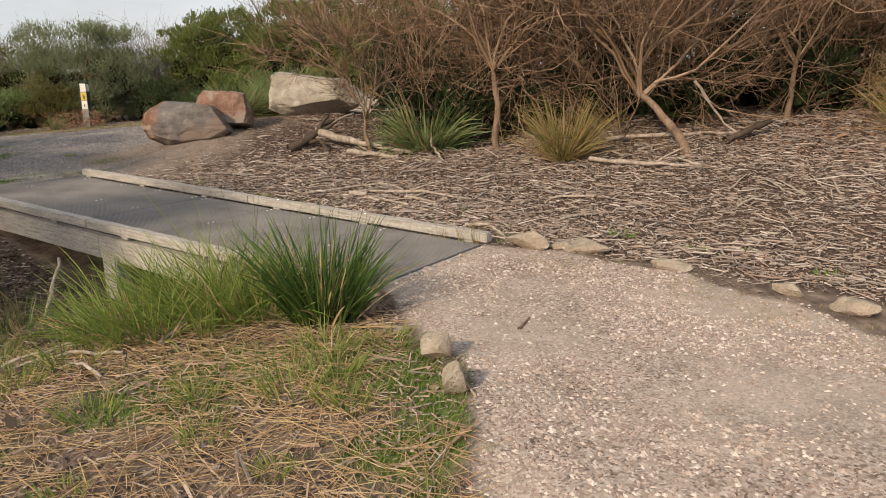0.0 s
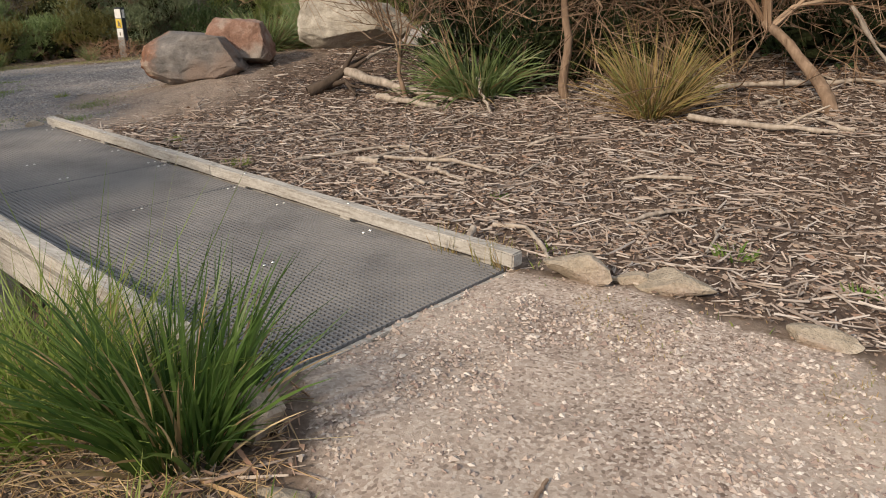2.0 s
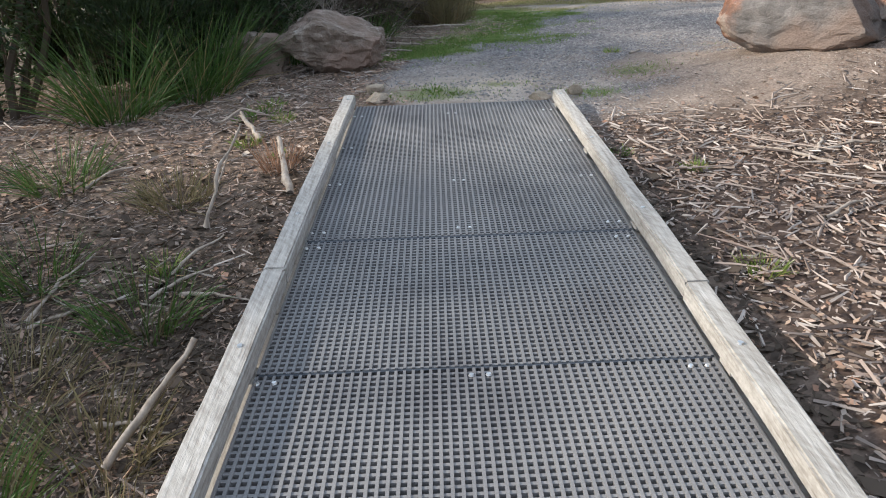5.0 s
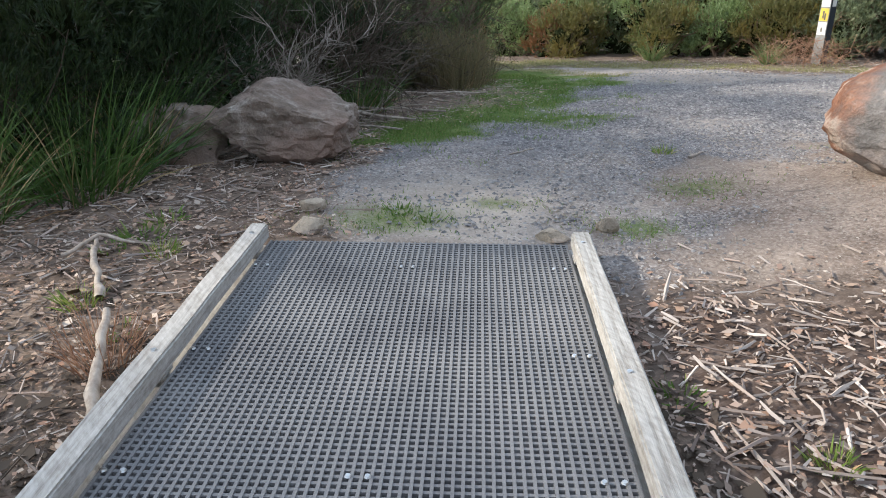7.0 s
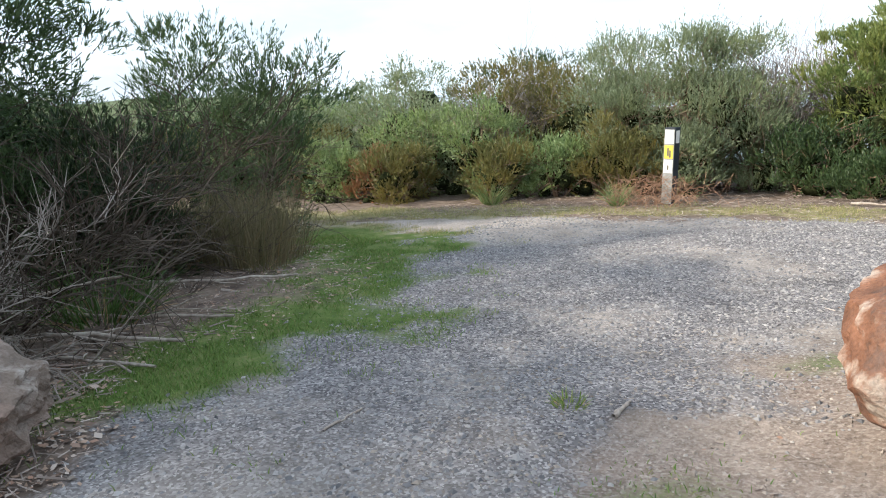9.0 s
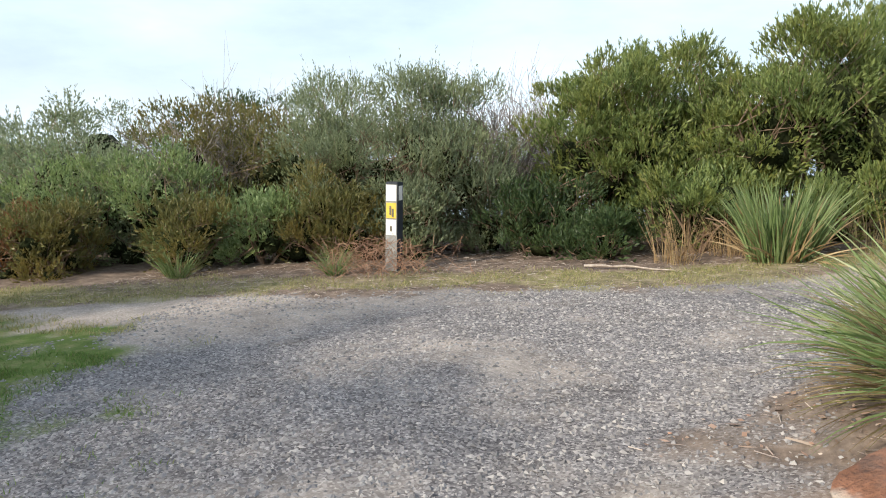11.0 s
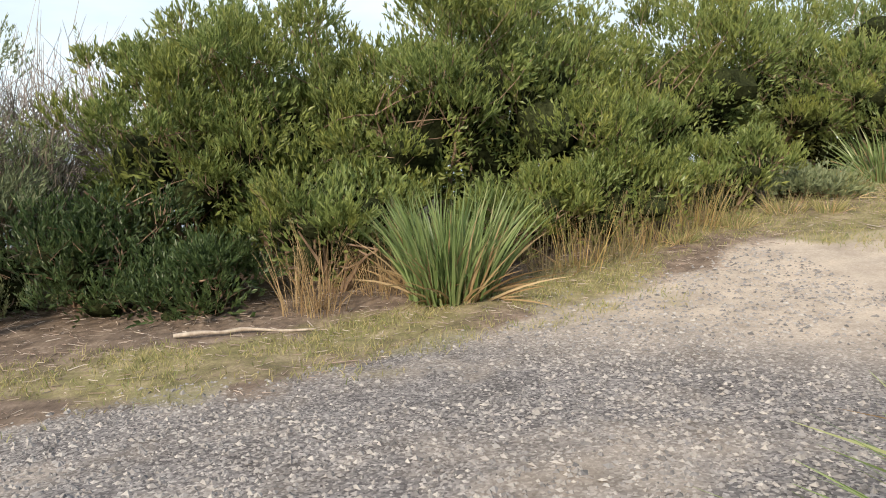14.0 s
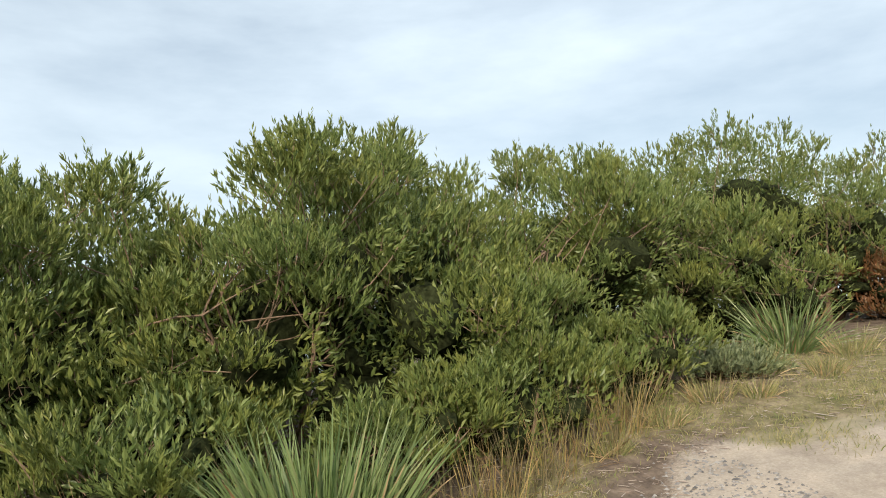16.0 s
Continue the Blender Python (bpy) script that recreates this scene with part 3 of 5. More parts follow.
def build_ground():
    xs, ys = axis(-14.0, 7.0, 0.085, 900), axis(-3.5, 20.5, 0.085, 900)
    X, Y = np.meshgrid(xs, ys)
    X, Y = X.ravel(), Y.ravel()
    Z = ground_z(X, Y)
    u, n = un(X, Y)
    # a trough at the deck ends so that the decking stands clear of the soil
    under = sm((n - DECK_L + 0.25) / 0.2) * sm((DECK_R + 0.15 - n) / 0.15) * sm((u - DECK_NEAR + 0.02) / 0.1) * sm((DECK_FAR + 0.02 - u) / 0.1)
    Z = Z - under * np.clip(Z - (DECK_Z - 0.12), 0, 1)
    # level with the decking where one steps on and off
    step = sm((n - 3.0) / 0.3) * sm((5.0 - n) / 0.3) * (sm((u - 1.2) / 1.2) * (u < DECK_NEAR) + sm((10.0 - u) / 1.2) * (u > DECK_FAR))
    Z = Z * (1 - step) + (DECK_Z - 0.015 + 0.02 * (vnoise(X * 5, Y * 5, 3) - 0.5)) * step
    w, h = len(xs), len(ys)
    i = np.arange(w * h).reshape(h, w)
    F = np.stack([i[:-1, :-1], i[:-1, 1:], i[1:, 1:], i[1:, :-1]], -1).reshape(-1, 4)
    me = mesh_from("ground", np.stack([X, Y, Z], 1), F, M_GROUND, True)
    path, road, green, mulch = zones(X, Y)
    dusty = 0.9 * np.exp(-(((u - 8.9) / 0.9) ** 2 + ((n - 4.2) / 0.8) ** 2)) + 0.85 * sm((n - 10.6) / 1.5) * sm((14.2 - u) / 1.2) + 0.5 * sm((u - 13.6) / 0.7)
    for key, val in (("pinkpath", path), ("roadmetal", road), ("green", green), ("mulch", mulch), ("dusty", np.clip(dusty, 0, 0.9)), ("lush", sm((inside(X, Y, VERGE_POLY) + 0.4) / -0.3))):
        a = me.attributes.new(key, "FLOAT", "POINT")
        a.data.foreach_set("value", val.astype(np.float32))
    return tagged(new("ground", me), "gravel path, leaf litter and grassy soil", "ground", kind="structure")


build_ground()


def surface(x, y):
    """Height of the ground as built, with the level places at the deck's ends."""
    z = ground_z(x, y)
    u, n = un(x, y)
    step = sm((n - 3.0) / 0.3) * sm((5.0 - n) / 0.3) * (sm((u - 1.2) / 1.2) * (u < DECK_NEAR) + sm((10.0 - u) / 1.2) * (u > DECK_FAR))
    return z * (1 - step) + (DECK_Z - 0.015) * step


def gz(x, y):
    return float(surface(np.array([x], float), np.array([y], float))[0])


def stuff(name, chunks, mat, label, category, smooth=False):
    v, f = joined(chunks)
    return tagged(new(name, mesh_from(name, v, f, mat, smooth)), label, category, kind="stuff")


# ---- far distance ----


def build_hill(name, cx, cy, rx, ry, top, seed):
    xs = np.linspace(-1, 1, 60)
    X, Y = np.meshgrid(xs, xs)
    r = np.clip(1 - np.hypot(X, Y), 0, 1)
    Z = top * sm(r * 1.3) * (0.75 + 0.5 * vnoise(X * 4 + 9, Y * 4 + 9, seed)) + 0.03 * top * vnoise(X * 25 + 60, Y * 25 + 60, seed) - 6
    i = np.arange(3600).reshape(60, 60)
    F = np.stack([i[:-1, :-1], i[:-1, 1:], i[1:, 1:], i[1:, :-1]], -1).reshape(-1, 4)
    me = mesh_from(name, np.stack([cx + X.ravel() * rx, cy + Y.ravel() * ry, Z.ravel()], 1), F, M_HILL, True)
    return tagged(new(name, me), "distant scrub-covered green hillside", "hill", kind="structure")


M_HILL = plain("far_scrub", (0.12, 0.145, 0.075), 0.95, 0, 0.1, 0.4, 0.25)
build_hill("backdrop_hill", -190, 95, 120, 70, 5.9, 3)


def build_water():
    m, n, l, b = material("still_water", 0.12, 0.5)
    ripple = noise_node(n, l, 0.6, 4.0, 0.6, stretch=(1.0, 0.35, 1.0))
    l.new(ramp(n, l, ripple, [(0.3, (0.035, 0.06, 0.075)), (0.7, (0.06, 0.09, 0.10))]), b.inputs["Base Color"])
    bump(n, l, b, ripple, 0.35, 0.1)
    v = np.array([(-900, 28, -5.2), (900, 28, -5.2), (900, 1400, -5.2), (-900, 1400, -5.2)], float)
    return tagged(new("water", mesh_from("water", v, np.array([[0, 1, 2, 3]]), m)), "pale blue water glimpsed behind the hedge", "water", kind="structure")


build_water()

# ---- boardwalk ----


def box_bm(sx, sy, sz, bevel=0.006, seed=0, wear=0.0, seg=1):
    """A worn timber: a box from its corner at 0 along x, divided along its length, with eased edges."""
    bm = bmesh.new()
    bmesh.ops.create_cube(bm, size=1.0)
    for v in bm.verts:
        v.co = Vector(((v.co.x + 0.5) * sx, v.co.y * sy, (v.co.z + 0.5) * sz))
    if seg > 1:
        long_edges = [e for e in bm.edges if abs(e.verts[0].co.x - e.verts[1].co.x) > sx * 0.9]
        bmesh.ops.subdivide_edges(bm, edges=long_edges, cuts=seg)
    if bevel:
        bmesh.ops.bevel(bm, geom=[e for e in bm.edges if len(e.link_faces) == 2 and e.calc_face_angle() > 1.0], offset=bevel, segments=2, affect="EDGES")
    if wear:
        for v in bm.verts:
            q = v.co * 3.0 + Vector((seed * 7.1, 0, 0))
            v.co += wear * noise.noise_vector(q) + wear * 0.4 * noise.noise_vector(q * 5)
    return bm


def build_boardwalk():
    ox, oy = xy(0, 0)
    deck = thing("boardwalk", 0, 0, 0, "short boardwalk with grey grating and weathered timber kerbs", "boardwalk")
    turn = Matrix(((U[0], N[0], 0, 0), (U[1], N[1], 0, 0), (0, 0, 1, 0), (0, 0, 0, 1)))
    # local axes here: x along the deck (u), y across it (n); mirrored, so faces are flipped below
    turn = turn @ Matrix(((1, 0, 0, 0), (SKEW, 1, 0, -5.5 * SKEW), (0, 0, 1, 0), (0, 0, 0, 1)))

    def put(name, bm, mat, m, label="", parent=None):
        bm.transform(turn @ m)
        bmesh.ops.recalc_face_normals(bm, faces=bm.faces)
        return part(name, bm, mat, parent or deck, label)

    pitch, bar = 0.0265, 0.0095
    spans = [(DECK_NEAR, 4.982), (4.996, 5.968), (5.990, DECK_FAR)]
    for u0, u1 in spans:
        bm = bmesh.new()

        def slab(x0, x1, y0, y1, z0, z1):
            vs = [bm.verts.new((x, y, z)) for z in (z0, z1) for x, y in ((x0, y0), (x1, y0), (x1, y1), (x0, y1))]
            for f in ((3, 2, 1, 0), (4, 5, 6, 7), (0, 1, 5, 4), (1, 2, 6, 5), (2, 3, 7, 6), (3, 0, 4, 7)):
                bm.faces.new([vs[i] for i in f])

        n0, n1 = DECK_L + 0.004, DECK_R - 0.004
        for i in range(int((n1 - n0) / pitch) + 1):
            y = n0 + i * pitch
            slab(u0, u1, y, y + bar, DECK_Z - 0.028, DECK_Z)
        for j in range(int((u1 - u0) / pitch) + 1):
            x = u0 + j * pitch
            slab(x, min(x + bar * 1.15, u1), n0, n1, DECK_Z - 0.027, DECK_Z - 0.0035)
        put("grating_panel", bm, M_GRATE, Matrix(), "")
    for uu, ww in ((4.984, 0.010), (5.970, 0.018)):
        put("joint_strip", box_bm(ww, DECK_R - DECK_L - 0.02, 0.02, 0.0), M_POST, Matrix.Translation((uu, (DECK_L + DECK_R) / 2, DECK_Z - 0.024)), "dark strip in the joint")
    # kerbs on low packers
    kerb_h = 0.072
    for side, (n_mid, u0, u1) in (("l", (3.222, 2.72, 8.36)), ("r", (4.722, 2.60, 8.30))):
        cut = 5.55 if side == "l" else 5.32
        for a, b, sd in ((u0, cut - 0.002, 1), (cut + 0.002, u1, 2)):
            k = put("kerb", box_bm(b - a, 0.084, kerb_h, 0.007, sd + n_mid, 0.004, 24), M_TIMBER, Matrix.Translation((a, n_mid + (0.008 if side == "r" and sd == 2 else 0.0), DECK_Z + 0.014)))
        for i in range(6):
            uu = u0 + 0.12 + i * (u1 - u0 - 0.3) / 5
            put("packer", box_bm(0.09, 0.070, 0.018, 0.003, i), M_TIMBER, Matrix.Translation((uu, n_mid, DECK_Z - 0.004)))
            bolt = bmesh.new()
            bmesh.ops.create_cone(bolt, cap_ends=True, segments=8, radius1=0.012, radius2=0.009, depth=0.008)
            put("kerb_bolt", bolt, M_STEEL, Matrix.Translation((uu + 0.045, n_mid, DECK_Z + 0.014 + kerb_h + 0.001)))
    # side bearers, joists and stumps
    for n_mid in (3.225, 4.72):
        for a, b in ((2.72, 5.4), (5.404, 8.36)):
            put("bearer", box_bm(b - a, 0.075, 0.19, 0.006, a, 0.003, 14), M_TIMBER, Matrix.Translation((a, n_mid, DECK_Z - 0.215)))
    for i in range(10):
        uu = 2.85 + i * 0.6
        put("joist", box_bm(0.05, 1.40, 0.11, 0.004, i), M_TIMBER, Matrix.Translation((uu, 4.0, DECK_Z - 0.142)))
    for uu in (3.3, 5.12, 7.6):
        for n_mid in (3.215, 4.70):
            put("stump", box_bm(0.19, 0.13, 0.62, 0.012, uu + n_mid, 0.006, 3), M_TIMBER, Matrix.Translation((uu, n_mid, DECK_Z - 0.78)))
    put("end_board", box_bm(0.035, 1.40, 0.07, 0.004, 3), M_TIMBER, Matrix.Translation((DECK_NEAR - 0.036, 3.99, DECK_Z - 0.085)))
    # hold-down clips in pairs along the panels
    for uu in (3.57, 4.38, 4.94, 5.90, 6.06, 6.68, 7.32, 8.06):
        for nn in (3.305, 3.95, 4.615):
            if nn == 3.95 and uu in (4.38, 7.32, 5.90):
                continue
            for s in (-0.026, 0.026):
                clip = bmesh.new()
                bmesh.ops.create_cone(clip, cap_ends=True, segments=8, radius1=0.010, radius2=0.007, depth=0.005)
                put("clip", clip, M_STEEL, Matrix.Translation((uu, nn + s, DECK_Z + 0.0035)))
    return deck


build_boardwalk()

# ---- rocks ----


def rock(name, seed, x, y, size, mat, label, rz=0.0, sink=0.06, cuts=5, detail=4, tilt=(0, 0), group="", rough=0.06, faces=()):
    bm = lump_rock(seed, size, cuts, detail, rough, faces)
    me = bpy.data.meshes.new(name)
    bm.to_mesh(me)
    bm.free()
    me.materials.append(mat)
    ob = new(name, me)
    ob.matrix_world = pose(x, y, gz(x, y) - sink, tilt[0], tilt[1], rz)
    return tagged(ob, label, "rock", group)


rock("boulder", 4, -3.95, 10.60, (0.70, 0.50, 0.385), M_ROCK_A, "large grey and red sandstone boulder beside the path", 8, 0.16, 3, 5, faces=((-0.86, -0.35, 0.30, 0.72), (-0.62, -0.2, 0.76, 0.58), (0.05, -1, 0.16, 0.56), (0.14, 0.05, 1, 0.46), (0.9, -0.2, 0.45, 0.80)))
rock("boulder", 9, -3.48, 11.0, (0.42, 0.34, 0.36), M_ROCK_RED, "reddish sandstone boulder leaning behind a larger one", 10, 0.08, 3, 5, faces=((0.1, 0, 1, 0.66), (0, -1, 0.3, 0.6), (0.9, 0, 0.2, 0.66)))
rock("boulder", 21, -2.42, 12.15, (0.80, 0.48, 0.42), M_ROCK_B, "pale blocky sandstone boulder in leaf litter", -4, 0.10, 3, 5, faces=((0.22, 0, 1, 0.52), (-1, -0.1, 0.1, 0.76), (0.02, -1, 0.12, 0.58), (0.75, -0.1, 0.6, 0.66)))
rock("boulder", 33, -7.10, 7.96, (0.56, 0.42, 0.30), M_ROCK_L, "rough brown weathered boulder under dark scrub", 59, 0.06, 4, 5, rough=0.13, faces=((0.52, -0.15, 0.85, 0.56), (-0.75, -0.1, 0.66, 0.66), (-0.78, -0.2, -0.6, 0.60), (0, -1, 0.05, 0.66), (0.95, -0.2, -0.1, 0.80)))
rock("boulder", 35, -7.50, 7.38, (0.44, 0.32, 0.22), M_ROCK_L, "low flat brown rock beside a boulder", 40, 0.05, 4, 4, rough=0.1)
for i, (x, y, s, h) in enumerate([(-0.42, 3.93, 0.11, 0.09), (0.0, 3.25, 0.085, 0.10), (0.10, 2.88, 0.075, 0.075), (-0.23, 3.62, 0.08, 0.03), (0.24, 2.42, 0.05, 0.02)]):
    rock("edging_stone", 50 + i, x, y, (s * 1.15, s, h), M_STONE, "small buff sandstone edging stone beside the gravel path", i * 40, 0.03, 4, 3, group="path edging stones")
for i, (x, y, s, h, rz) in enumerate([(0.60, 5.30, 0.20, 0.05, -10), (1.08, 5.24, 0.24, 0.032, -12), (1.55, 4.80, 0.15, 0.03, -30), (2.13, 4.30, 0.10, 0.03, -45), (2.36, 3.95, 0.17, 0.035, -50), (0.84, 5.30, 0.10, 0.03, 0)]):
    rock("edging_stone", 60 + i, x, y, (s, s * 0.55, h * 1.6), M_STONE, "flat buff stone half buried at the path edge", rz, 0.02, 5, 3, group="path edging stones")
for i, (u_, n_, s) in enumerate([(8.52, 3.45, 0.13), (8.85, 3.4, 0.08), (8.45, 4.66, 0.09), (8.62, 4.95, 0.06)]):
    x, y = xy(u_, n_)
    rock("edging_stone", 70 + i, x, y, (s, s * 0.55, 0.05), M_STONE, "pale stone at the end of the boardwalk", 60, 0.02, 5, 3, group="path edging stones")

# ---- marker post ----


def build_post(x, y):
    p = thing("marker_post", x, y, gz(x, y), "dark square track marker post with worn white and yellow stickers", "marker post", rz=2)
    h, w = 0.98, 0.145
    part("shaft", (lambda bm: (bmesh.ops.translate(bm, verts=bm.verts, vec=(-w / 2, 0, -0.1)), bm)[1])(box_bm(w, w, h + 0.1, 0.005)), M_POST, p)
    face = -w / 2 - 0.002

    def plate(name, x0, x1, z0, z1, mat, label="", side=0):
        bm = box_bm(x1 - x0, 0.003, z1 - z0, 0.0)
        bm.transform(Matrix.Translation((x0, 0, z0)))
        bm.transform(Matrix.Translation((0, face, 0)) if side == 0 else Matrix(((0, -1, 0, -face), (1, 0, 0, 0), (0, 0, 1, 0), (0, 0, 0, 1))))
        bmesh.ops.recalc_face_normals(bm, faces=bm.faces)
        return part(name, bm, mat, p, label)

    plate("worn_face", -0.069, 0.069, 0.0, 0.955, M_POSTFACE, "worn grey front face")
    for bmz in ((0.775, 0.95, M_WHITE, "white sticker"), (0.585, 0.755, M_YELLOW, "yellow sticker with dark marks"), (0.40, 0.57, M_WHITE, "faded white sticker")):
        bm = box_bm(0.122, 0.003, bmz[1] - bmz[0], 0.0)
        bm.transform(Matrix.Translation((-0.061, face - 0.004, bmz[0])))
        part("sticker", bm, bmz[2], p, bmz[3])
    for x0, z0, z1 in ((-0.02, 0.62, 0.72), (0.008, 0.60, 0.69), (-0.012, 0.44, 0.50)):
        bm = box_bm(0.022, 0.002, z1 - z0, 0.0)
        bm.transform(Matrix.Translation((x0, face - 0.0075, z0)))
        part("printed_mark", bm, M_MARK, p, "dark printed mark")
    plate("side_sticker", -0.045, 0.045, 0.78, 0.94, M_WHITE, "white side sticker", 1)
    return p


build_post(-8.45, 16.35)

# ---- shrubs ----


def ball():
    bm = bmesh.new()
    bmesh.ops.create_icosphere(bm, subdivisions=2, radius=1.0)
    v = np.array([p.co[:] for p in bm.verts])
    f = np.array([[q.index for q in p.verts] for p in bm.faces])
    bm.free()
    return v, f


BALL = ball()


def shrub(name, x, y, r, top, mat, label, seed, leaf=(0.055, 0.012), clumps=34, sprigs=34, per=12, sprig_len=0.14, stems=6, twig_mat=None, up=0.55, low=0.03, squash=1.0, core=1.0, skirt=0.16, trim=0.22, layer=300):
    """A shrub: stems and limbs that carry clumps of leafy sprigs on a lobed body."""
    rng = np.random.RandomState(seed)
    z0 = gz(x, y) - 0.03
    h = top - z0 - trim * min(1.0, r)
    ob = thing(name, x, y, z0, label, "shrub")
    wood_mat = twig_mat or M_BARK
    # lobed body
    nl = 7
    la = np.arange(nl) * 2.4 + rng.uniform(0, 6)
    lz = np.linspace(skirt, 0.72, nl)[rng.permutation(nl)]
    lc = np.stack([np.cos(la) * 0.48 * r, np.sin(la) * 0.48 * r * squash, lz * h], 1)
    lrad = np.stack([rng.uniform(0.42, 0.58, nl) * r, rng.uniform(0.42, 0.58, nl) * r, rng.uniform(0.22, 0.30, nl) * h], 1)
    lc = np.concatenate([lc, [[0, 0, 0.5 * h]]])
    lrad = np.concatenate([lrad, [[0.72 * r, 0.72 * r, 0.44 * h]]])
    # clumps on the outside of the body
    which = rng.randint(0, nl + 1, clumps)
    cd = rand_unit(rng, clumps)
    cd[:, 2] = np.where(cd[:, 2] < -0.6, -cd[:, 2], cd[:, 2])
    cc = lc[which] + cd * lrad[which] * rng.uniform(0.78, 1.06, clumps)[:, None]
    cr = rng.uniform(0.17, 0.32, clumps) * min(1.0, r) ** 0.6
    cc[:, 2] = np.clip(cc[:, 2], low * h + 0.05, h - cr * 0.9)
    # stems reach to the clumps
    az = rng.uniform(0, 2 * np.pi, stems)
    start = np.stack([np.cos(az) * 0.12 * r, np.sin(az) * 0.12 * r, np.zeros(stems)], 1)
    d = np.stack([np.cos(az) * 0.6 * r, np.sin(az) * 0.6 * r * squash, np.full(stems, h * 0.7)], 1)
    main = grow(rng, start, d, np.full(stems, h * 0.6), 6, 0.14, 0.0)
    pick = main[rng.randint(0, stems, clumps), rng.randint(1, 6, clumps)]
    s = np.linspace(0, 1, 5)[None, :, None]
    limb = pick[:, None] * (1 - s) + cc[:, None] * s + np.sin(s * np.pi) * 0.08 * rng.normal(size=(clumps, 1, 3))
    for one in main:
        part("stem", mesh_from("stem", *tubes(one[None], taper(one[None], 0.016 * h ** 0.7 + 0.005, 0.007), 5), wood_mat), None, ob)
    tagged(part("limb_work", mesh_from("limb_work", *tubes(limb, taper(limb, 0.008, 0.003), 4), wood_mat), None, ob), kind="stuff")
    # sprigs
    k = clumps * sprigs
    ci = np.repeat(np.arange(clumps), sprigs)
    out = unit(cd * np.array([1, 1, 0.6]) + np.array([0, 0, 0.55]))
    sd = unit(rand_unit(rng, k) + 0.75 * out[ci])
    sd[:, 2] = np.where(sd[:, 2] < -0.15, -0.5 * sd[:, 2], sd[:, 2])
    pos = cc[ci] + sd * (cr[ci] * rng.uniform(0.5, 1.0, k))[:, None] * np.array([1.1, 1.1, 0.9])
    pos[:, 2] = np.clip(pos[:, 2], 0.03, None)
    way = unit(sd * 0.9 + np.array([0, 0, up]) + 0.25 * rng.normal(size=(k, 3)))
    ln = sprig_len * rng.uniform(0.6, 1.25, k)
    shoot = rng.rand(k) < 0.03
    ln[shoot] *= 1.9
    t = rng.uniform(0.0, 1.0, (k, per))
    base = (pos[:, None] + way[:, None] * (ln[:, None] * t)[..., None]).reshape(-1, 3)
    lw = unit(np.repeat(way, per, 0) * 1.0 + 0.6 * rand_unit(rng, k * per) + np.array([0, 0, 0.25]))
    L = leaf[0] * rng.uniform(0.6, 1.3, k * per)
    chunk = [leaf_quads(rng, base, lw, L, L * leaf[1] / leaf[0])]
    # an even layer of leaves under the clumps
    q = int(layer * r * h)
    w2 = rng.randint(0, nl + 1, q)
    o2 = rand_unit(rng, q)
    p2 = lc[w2] + o2 * lrad[w2] * rng.uniform(0.62, 0.95, q)[:, None]
    p2[:, 2] = np.clip(p2[:, 2], 0.04, h)
    p2 = np.repeat(p2, 6, 0) + 0.05 * rng.normal(size=(q * 6, 3))
    L2 = leaf[0] * rng.uniform(0.9, 1.5, q * 6)
    chunk.append(leaf_quads(rng, p2, unit(np.repeat(o2, 6, 0) + np.array([0, 0, up]) + 0.6 * rand_unit(rng, q * 6)), L2, L2 * leaf[1] / leaf[0] * 1.5))
    tagged(part("crown", mesh_from("crown", *joined(chunk), mat), None, ob), kind="stuff")
    # dark lobed hull fills the crown and imitates its inner shade
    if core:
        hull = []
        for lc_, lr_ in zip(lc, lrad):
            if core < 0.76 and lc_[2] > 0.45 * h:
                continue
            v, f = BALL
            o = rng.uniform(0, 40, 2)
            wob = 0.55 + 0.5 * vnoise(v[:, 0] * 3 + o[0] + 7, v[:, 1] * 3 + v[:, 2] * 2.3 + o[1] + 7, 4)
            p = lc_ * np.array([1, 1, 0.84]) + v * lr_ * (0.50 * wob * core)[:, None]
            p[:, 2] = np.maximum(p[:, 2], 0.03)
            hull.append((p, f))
        tagged(part("inner_shade_mass", mesh_from("inner_shade_mass", *joined(hull), M_INNER_SHADE), None, ob, "dark leafless hull standing in for shade inside the crown"), kind="stuff")
    pk = rng.rand(k) < 0.08
    tw = np.stack([pos[pk] - way[pk] * 0.10, pos[pk] + way[pk] * (ln[pk] * 0.8)[:, None]], 1)
    tagged(part("twig_mass", mesh_from("twig_mass", *tubes(tw, taper(tw, 0.003, 0.0012), 3), wood_mat), None, ob), kind="stuff")
    return ob


AC = dict(leaf=(0.058, 0.014), per=13, sprig_len=0.13, up=0.8)
hedge = [(-6.75, 18.9, 1.05, 2.50), (-5.85, 18.9, 1.3, 2.66), (-4.6, 18.95, 1.35, 2.84), (-3.3, 19.2, 1.4, 3.08), (-1.9, 19.7, 1.4, 3.08), (-0.4, 20.6, 1.5, 3.35), (1.5, 21.6, 1.7, 3.95), (3.6, 22.6, 1.8, 4.5), (1.0, 20.0, 1.0, 2.6), (2.6, 20.7, 1.2, 3.6), (4.6, 21.3, 1.4, 3.7), (-6.3, 19.6, 1.1, 2.55), (-5.2, 19.7, 1.2, 2.55), (-3.9, 19.9, 1.2, 3.05), (-2.5, 20.4, 1.2, 3.2)]
for i, (x, y, r, top) in enumerate(hedge):
    shrub("coastal_wattle", x, y, r, top, M_ACACIA, "dense olive-green coastal wattle shrub in a roadside hedge", 100 + i, clumps=70 if i < 6 else (54 if i < 8 else 28), sprigs=44 if i < 6 else 30, trim=0.05, layer=340 if i < 6 else 190, **AC)
